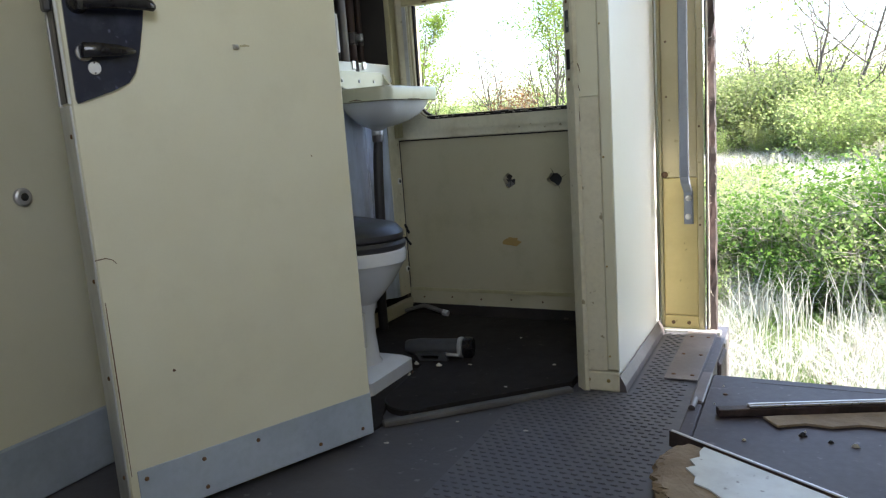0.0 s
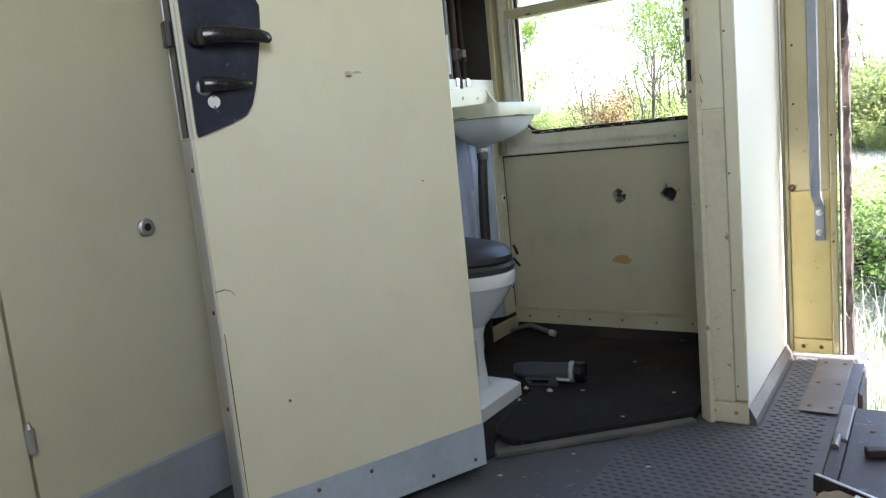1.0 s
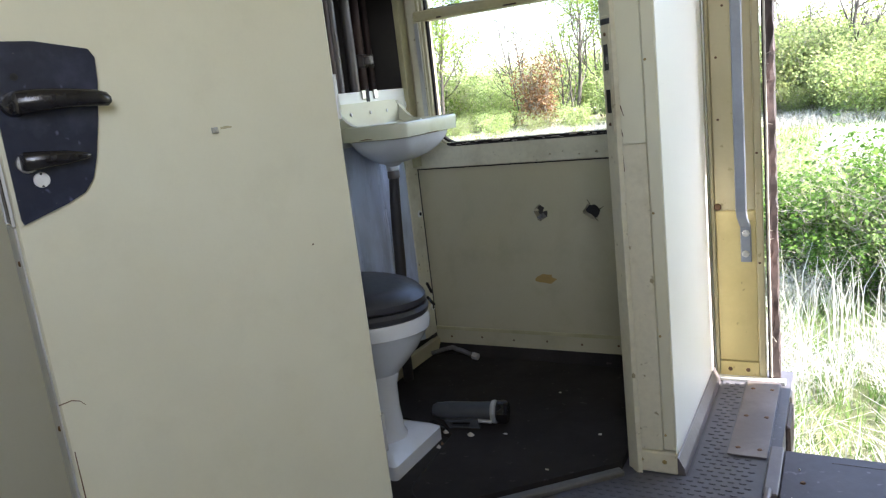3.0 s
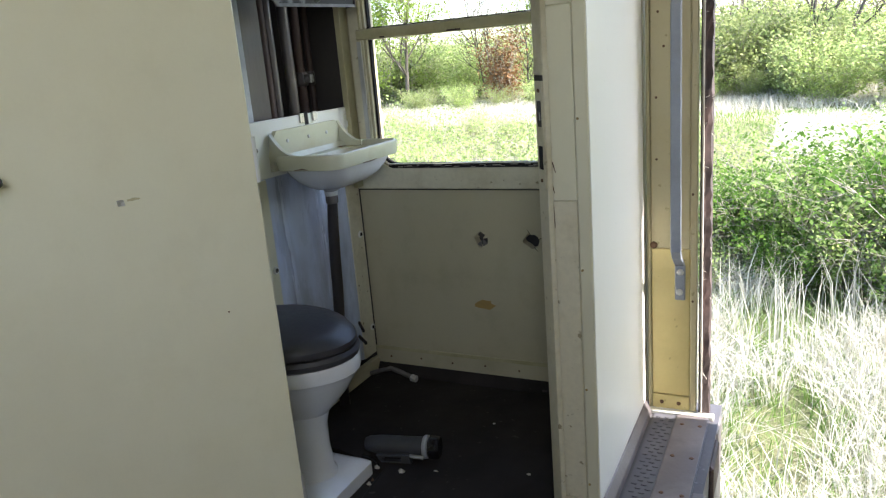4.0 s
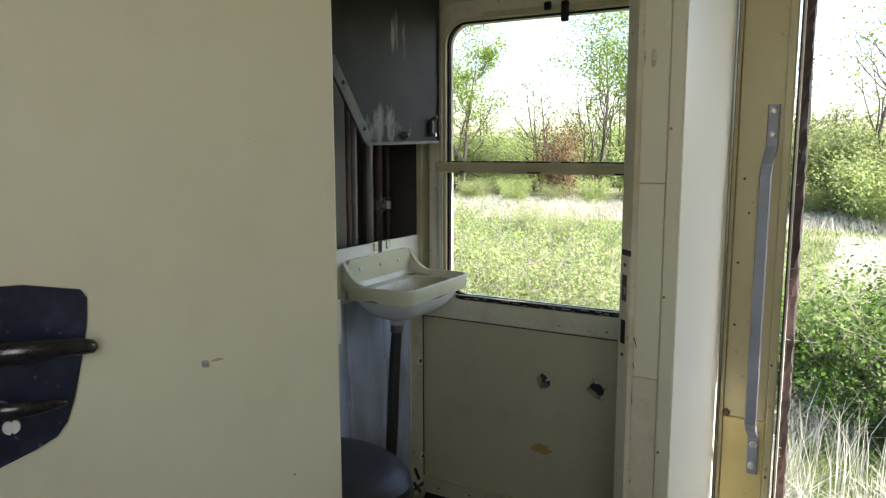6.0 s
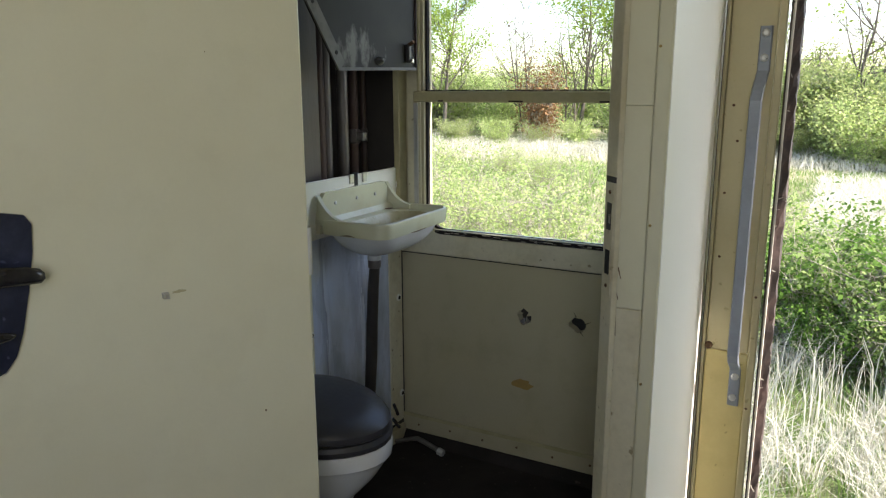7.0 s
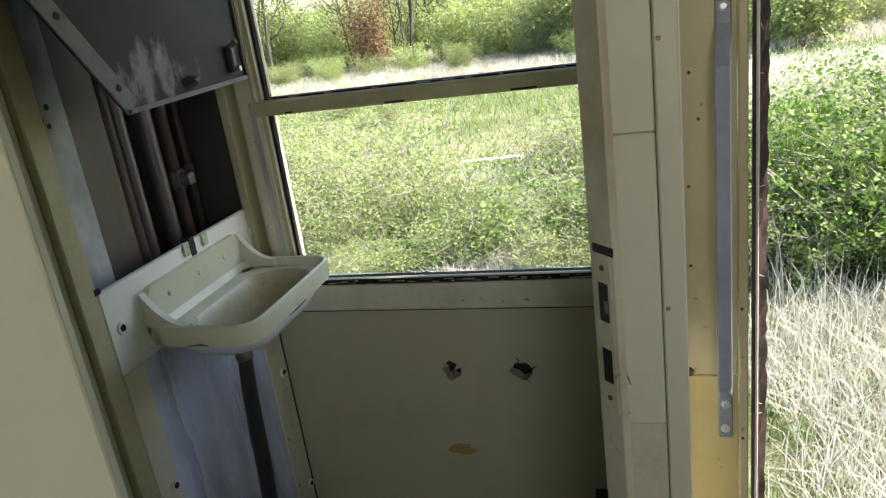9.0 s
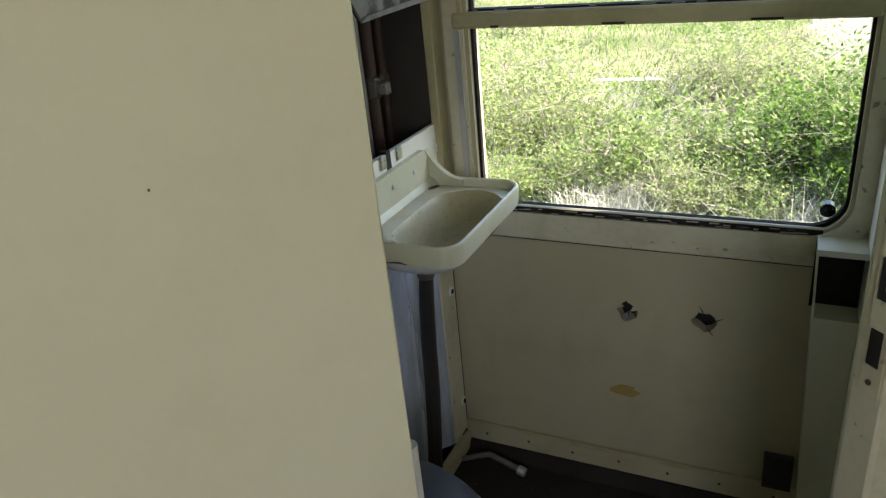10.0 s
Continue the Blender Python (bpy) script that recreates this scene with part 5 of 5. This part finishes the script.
def grow(rng, start, direction, length, radius, depth, limbs, tips, wander=0.25, split=(2, 4), ratio=0.62, lift=0.12):
    n = 5
    pts, d = [np.array(start, float)], np.array(direction, float)
    for _ in range(n):
        d = d + rng.normal(size=3) * wander * 0.5 + np.array((0, 0, lift))
        d /= np.linalg.norm(d)
        pts.append(pts[-1] + d * length / n)
    end = 0.55 if depth else 0.2
    limbs.append((pts, [radius * (1 - (1 - end) * i / n) for i in range(n + 1)]))
    if depth <= 1:
        tips.extend(pts[2:])
    if depth:
        for k in range(rng.integers(split[0], split[1] + 1)):
            i = rng.integers(2, n + 1)
            e = d + rng.normal(size=3) * 0.75
            e[2] += 0.1
            e /= np.linalg.norm(e)
            grow(rng, pts[i], e, length * ratio * rng.uniform(0.8, 1.2), radius * (1 - (1 - end) * i / n) * 0.62, depth - 1, limbs, tips, wander, split, ratio, lift)


def make_tree(seed, height, leaf, leaves, spread, leaf_mat, label, radius=0.16, name="tree", category="tree", depth=4, kids=(2, 4), branch_from=2):
    rng = np.random.default_rng(seed)
    limbs, tips = [], []
    pts = [np.zeros(3)]
    d = np.array((rng.normal() * 0.06, rng.normal() * 0.06, 1.0))
    n = 8
    for _ in range(n):
        d = d + np.array((*rng.normal(size=2) * 0.07, 0.1))
        d /= np.linalg.norm(d)
        pts.append(pts[-1] + d * height * 0.85 / n)
    rad = [radius * (1 - 0.85 * i / n) for i in range(n + 1)]
    limbs.append((pts, rad))
    for i in range(branch_from, n + 1):
        for _ in range(2):
            a = rng.uniform(0, 2 * np.pi)
            e = np.array((math.cos(a), math.sin(a), rng.uniform(0.4, 1.2)))
            e /= np.linalg.norm(e)
            grow(rng, pts[i], e, height * 0.30 * (1.15 - 0.6 * i / n) * spread, rad[i] * 0.42 + 0.008, depth - 2, limbs, tips, 0.3, kids)
    ob = anchor(name, (0, 0, 0), label, category)
    tr = new("trunk", limb_mesh("trunk", limbs, BARK, 5))
    tr.parent = ob
    if leaves:
        tips = np.array(tips)
        c = tips[rng.integers(0, len(tips), leaves)] + rng.normal(size=(leaves, 3)) * height * 0.028
        cr = new("crown", leaf_mesh("crown", c, leaf, rng, leaf_mat))
        cr.parent = ob
    return ob


def make_bush(seed, height, width, stems, leaves, leaf, leaf_mat, label, bare=0.3, name="bush", category="bush", spread=0.055):
    """Many thin stems from one root area, with leaves strung along their upper parts."""
    rng = np.random.default_rng(seed)
    limbs, tips = [], []
    for _ in range(stems):
        a, r = rng.uniform(0, 2 * np.pi), width * 0.22 * math.sqrt(rng.uniform())
        p = np.array((r * math.cos(a), r * math.sin(a), 0.0))
        h = height * rng.uniform(0.55, 1.0)
        out = rng.uniform(0.1, 1.0) * width * 0.42
        d = np.array((math.cos(a), math.sin(a), 0)) * out + rng.normal(size=3) * 0.15 * width
        pts = [p]
        for i in range(1, 6):
            t = i / 5
            pts.append(p + np.array((d[0] * t ** 1.3, d[1] * t ** 1.3, h * t)) + rng.normal(size=3) * 0.03 * height)
        limbs.append((pts, [0.011 * (1 - 0.8 * i / 5) * max(0.6, height / 2) for i in range(6)]))
        for i in range(1, 5):
            for _ in range(2):
                e = rng.normal(size=3) * 0.16 * width
                e[2] = abs(e[2]) * 0.8
                q = [pts[i], pts[i] + e * 0.5 + rng.normal(size=3) * 0.02, pts[i] + e]
                limbs.append((q, [0.005, 0.0035, 0.0015]))
                if i / 5 > bare * rng.uniform(0.3, 1.4):
                    tips += [q[1], q[2]]
            if i / 5 > bare:
                tips.append(pts[i])
        tips.append(pts[5])
    ob = anchor(name, (0, 0, 0), label, category)
    st = new("branchwork", limb_mesh("branchwork", limbs, TWIG, 3))
    st.parent = ob
    if leaves:
        tips = np.array(tips)
        c = tips[rng.integers(0, len(tips), leaves)] + rng.normal(size=(leaves, 3)) * spread * height
        c[:, 2] = np.maximum(c[:, 2], 0.03)
        cr = new("foliage", leaf_mesh("foliage", c, leaf, rng, leaf_mat))
        cr.parent = ob
    return ob


def plant(proto, x, y, scale, turn, first, group, label=""):
    m = pose(x, y, ground_z(x, y) - 0.02, 0, 0, turn) @ Matrix.Scale(scale, 4)
    if first:
        proto.matrix_basis = m
        ob = proto
    else:
        ob = copy_thing(proto, pose(x, y, ground_z(x, y) - 0.02, 0, 0, turn))
        ob.scale = (scale,) * 3
    tagged(ob, label, group=group)
    return ob


def scatter(protos, count, area, scales, group, rng, keep=lambda x, y: True):
    used, made = set(), 0
    while made < count:
        x, y = rng.uniform(*area[0]), rng.uniform(*area[1])
        if not keep(x, y):
            continue
        k = int(rng.integers(0, len(protos)))
        plant(protos[k], x, y, rng.uniform(*scales), rng.uniform(0, 360), k not in used and protos[k].get("planted", 0) == 0, group)
        used.add(k)
        protos[k]["planted"] = 1
        made += 1


rng = np.random.default_rng(7)
# bushes close to the coach
near_green = [make_bush(1, 1.30, 1.7, 44, 5200, 0.033, LEAF, "leafy light green spring bush in the meadow", bare=0.15, spread=0.035), make_bush(2, 1.40, 1.8, 46, 7800, 0.034, LEAF_DEEP, "dense green leafy bush beside the coach", bare=0.12, spread=0.04)]
tall_pale = make_bush(3, 1.75, 2.0, 44, 5000, 0.032, LEAF_PALE, "tall yellow-green bush with fine arching twigs", bare=0.15, spread=0.035)
low_green = make_bush(15, 1.05, 1.5, 42, 3500, 0.032, LEAF, "low leafy green bush in the meadow grass", bare=0.1, spread=0.04)
twiggy = make_bush(4, 1.30, 1.5, 46, 2300, 0.030, LEAF_PALE, "half-bare twiggy bush among dry grass", bare=0.3, spread=0.03)
far_bush = [make_bush(5, 3.0, 3.6, 34, 5200, 0.085, LEAF_PALE, "tall yellow-green bush in the far hedge", bare=0.0), make_bush(6, 3.3, 3.4, 34, 5200, 0.085, LEAF_HAZE, "tall olive-green bush in the far hedge", bare=0.0), make_bush(7, 2.8, 3.4, 44, 2900, 0.075, LEAF_HAZE, "half-bare grey-green bush in the far hedge", bare=0.2)]


def trial(protos, spots, group):
    for k, (x, y, s) in enumerate(spots):
        p = protos[k % len(protos)]
        plant(p, x, y, s, (k * 73) % 360, not p.get("planted", 0), group)
        p["planted"] = 1


# the dense bush seen through the doorway, and its neighbours
trial([near_green[1], near_green[0], near_green[1]], [(1.30, 5.9, 0.85), (1.95, 5.5, 1.0), (2.75, 5.3, 1.05), (2.3, 6.3, 1.05), (3.5, 5.5, 1.15), (3.1, 6.6, 1.1), (4.4, 5.9, 1.2), (1.7, 6.7, 0.8), (4.1, 7.6, 1.2), (5.3, 6.9, 1.2), (2.2, 4.8, 0.65), (3.0, 4.8, 0.75), (3.8, 4.8, 0.85), (4.6, 5.0, 1.0), (1.5, 5.0, 0.5)], "bushes near the doorway")
trial([tall_pale], [(2.9, 6.2, 0.95), (3.9, 6.1, 1.05), (4.9, 7.4, 1.15), (3.3, 9.0, 0.9), (5.4, 10.0, 1.0)], "bushes near the doorway")
trial([twiggy], [(2.35, 5.2, 0.95), (3.3, 4.9, 1.05), (1.75, 8.2, 0.7), (2.7, 8.6, 0.9)], "bushes near the doorway")
# bushes under the window: tall yellow-green ones, low leafy ones and half-bare ones with grass between
trial([tall_pale], [(-1.95, 6.6, 0.95), (-2.9, 6.9, 1.0), (-3.9, 7.4, 0.95), (-2.5, 5.7, 0.72), (-4.9, 8.6, 1.0), (-3.5, 5.6, 0.7), (-5.9, 9.6, 0.95)], "bushes under the window")
trial([low_green], [(-0.40, 6.0, 1.0), (-0.95, 5.5, 0.8), (0.25, 5.7, 0.8), (0.85, 5.9, 0.95), (1.15, 6.6, 1.1), (-1.55, 5.2, 0.62), (-2.2, 4.9, 0.6), (0.55, 5.0, 0.55), (-3.0, 5.0, 0.6), (-5.0, 6.8, 0.9)], "bushes under the window")
trial([twiggy], [(-0.35, 8.9, 0.95), (0.45, 8.4, 1.05), (1.0, 7.9, 1.0), (-0.05, 5.0, 0.6), (-1.3, 6.2, 0.8), (-1.9, 4.7, 0.5), (-6.2, 8.0, 0.9), (0.2, 10.4, 0.9)], "bushes under the window")
scatter([tall_pale, twiggy], 9, ((-12.0, -5.0), (11.0, 19.0)), (0.5, 0.8), "meadow bushes", rng)
# far hedge
scatter(far_bush + far_bush[2:], 64, ((-40.0, 16.0), (31.0, 40.0)), (0.75, 1.2), "far hedge bushes", rng)
scatter(far_bush, 34, ((-52.0, 18.0), (42.0, 54.0)), (1.1, 1.6), "woodland edge bushes", rng)
scatter(far_bush, 22, ((-4.0, 13.0), (29.0, 33.0)), (0.75, 1.1), "far hedge bushes", rng)
scatter(far_bush, 30, ((-26.0, 14.0), (27.0, 30.5)), (0.28, 0.5), "low shrubs before the hedge", rng)
scatter(far_bush[:2], 7, ((0.0, 14.0), (23.0, 29.0)), (0.6, 0.95), "far hedge bushes", rng)
brown = make_bush(9, 4.6, 1.9, 40, 3800, 0.09, LEAF_BROWN, "withered brown conifer-shaped bush in the hedge", bare=0.05)
plant(brown, -11.9, 32.5, 1.0, 0, True, "")

# trees
leafy = [make_tree(11, 8.2, 0.085, 5200, 1.15, LEAF_TREE, "tree with fresh yellow-green leaves behind the hedge", 0.13), make_tree(12, 9.5, 0.085, 4200, 1.0, LEAF_TREE, "slim tree with fresh green leaves behind the hedge", 0.13)]
bare = [make_tree(13, 8.5, 0.09, 0, 0.9, LEAF_TREE, "bare grey tree behind the hedge", 0.065), make_tree(14, 7.5, 0.09, 500, 1.1, LEAF_TREE, "nearly bare tree with the first leaves", 0.08, branch_from=1)]
trial([leafy[0]], [(-17.2, 32.0, 1.0), (-18.9, 34.5, 0.9), (-22.5, 37.0, 1.0), (-25.0, 36.0, 0.9)], "trees behind the hedge")
trial([leafy[1]], [(-10.4, 34.0, 1.0), (-9.2, 35.5, 1.0), (-8.0, 37.0, 0.95)], "trees behind the hedge")
trial(bare, [(2.7, 30.0, 1.25), (1.45, 31.0, 1.2), (-14.0, 36.0, 1.0), (-12.5, 38.0, 0.95), (-15.3, 38.5, 0.9), (4.9, 33.0, 1.0), (7.3, 32.0, 1.0), (2.2, 36.0, 0.8), (9.5, 35.0, 1.0), (-6.4, 38.0, 0.9), (12.0, 34.0, 1.0), (0.4, 37.0, 0.75), (6.0, 38.0, 0.95), (-16.4, 40.0, 1.0), (-11.2, 41.0, 1.05), (-9.9, 39.0, 0.9), (-8.6, 41.5, 1.0), (-7.3, 40.0, 1.05), (-5.4, 41.0, 1.0), (-4.2, 39.5, 0.95), (-3.0, 41.0, 1.0), (-1.7, 40.0, 0.95), (-0.6, 42.0, 1.0), (-13.2, 42.0, 1.1), (-20.5, 41.0, 1.0)], "bare trees behind the hedge")


def grass(name, count, area, height, width, material, label, seed, keep=None, bend=0.5):
    """Blades as single bent triangles in one mesh."""
    rng = np.random.default_rng(seed)
    x, y = rng.uniform(*area[0], size=count), rng.uniform(*area[1], size=count)
    if keep is not None:
        ok = keep(x, y, rng)
        x, y = x[ok], y[ok]
    n = len(x)
    z = np.array([ground_z(a, b) for a, b in zip(x, y)])
    base = np.stack([x, y, z - 0.02], axis=1)
    a = rng.uniform(0, 2 * np.pi, size=n)
    h = height * rng.uniform(0.5, 1.25, size=(n, 1))
    side = np.stack([np.cos(a), np.sin(a), np.zeros(n)], axis=1) * width * (h / height)
    lean = np.concatenate([rng.normal(size=(n, 2)) * bend * 0.5, np.ones((n, 1))], axis=1)
    mid = base + lean * h * 0.55 * np.array((0.6, 0.6, 1))
    tip = base + lean * h * np.array((1.3, 1.3, 0.9))
    v = np.stack([base - side / 2, base + side / 2, mid - side / 2.6, mid + side / 2.6, tip - side / 12, tip + side / 12], axis=1).reshape(-1, 3)
    k = 6 * np.arange(n)[:, None]
    quads = np.concatenate([k + np.array([[0, 1, 3, 2]]), k + np.array([[2, 3, 5, 4]])], axis=1).reshape(-1, 4)
    return tagged(new(name, mesh_from(name, v, quads, material)), label, "grass", kind="stuff")


def band(c, w):
    return lambda x, y, r: r.uniform(size=len(x)) < np.exp(-((y - c) / w) ** 2)


def clumps(scale, level, seed):
    def keep(x, y, r):
        v = np.array([noise.noise((a * scale, b * scale, seed)) for a, b in zip(x, y)])
        return v + r.normal(size=len(x)) * 0.12 > level
    return keep


grass("green_grass", 36000, ((-9, 7), (1.2, 11)), 0.22, 0.009, BLADE, "fresh green meadow grass near the coach", 1, bend=0.9)
grass("green_grass_far", 60000, ((-28, 16), (9, 23)), 0.18, 0.020, BLADE, "fresh green meadow grass farther off", 2, bend=1.1)
grass("dry_grass", 26000, ((0.7, 6.5), (0.7, 4.3)), 0.34, 0.0075, STRAW, "tall bleached dry grass by the doorway", 3, clumps(1.1, -0.22, 5.0), bend=0.8)
grass("green_grass", 4500, ((0.8, 7), (1.4, 4.8)), 0.24, 0.008, BLADE, "lush green grass before the doorway", 8, bend=0.7)
grass("dry_stalks", 700, ((0.9, 6.5), (3.2, 4.6)), 0.66, 0.009, STRAW, "tall dry stalks standing before the bushes", 6, bend=0.25)
grass("dry_grass", 80000, ((-8, 1.5), (2.6, 10)), 0.36, 0.0085, STRAW, "bleached dry grass between the bushes", 4, clumps(0.9, 0.10, 2.0), bend=1.0)
grass("dry_grass", 30000, ((1.0, 10), (9.5, 20)), 0.36, 0.014, STRAW, "bleached grass behind the doorway bushes", 9, bend=1.0)
grass("dry_grass_far", 60000, ((-30, 16), (18, 33)), 0.42, 0.022, STRAW, "pale band of dry grass before the hedge", 5, band(27.5, 3.8), bend=1.1)

weathered = thing("weathered_board", box(-0.55, 0.55, -0.09, 0.09, 0.0, 0.03, 0.006, Matrix.Translation((-1.7, 10.6, ground_z(-1.7, 10.6) + 0.10)) @ Matrix.Rotation(0.12, 4, "Z")), FLAKE, "pale weathered board lying in the meadow grass", "board")
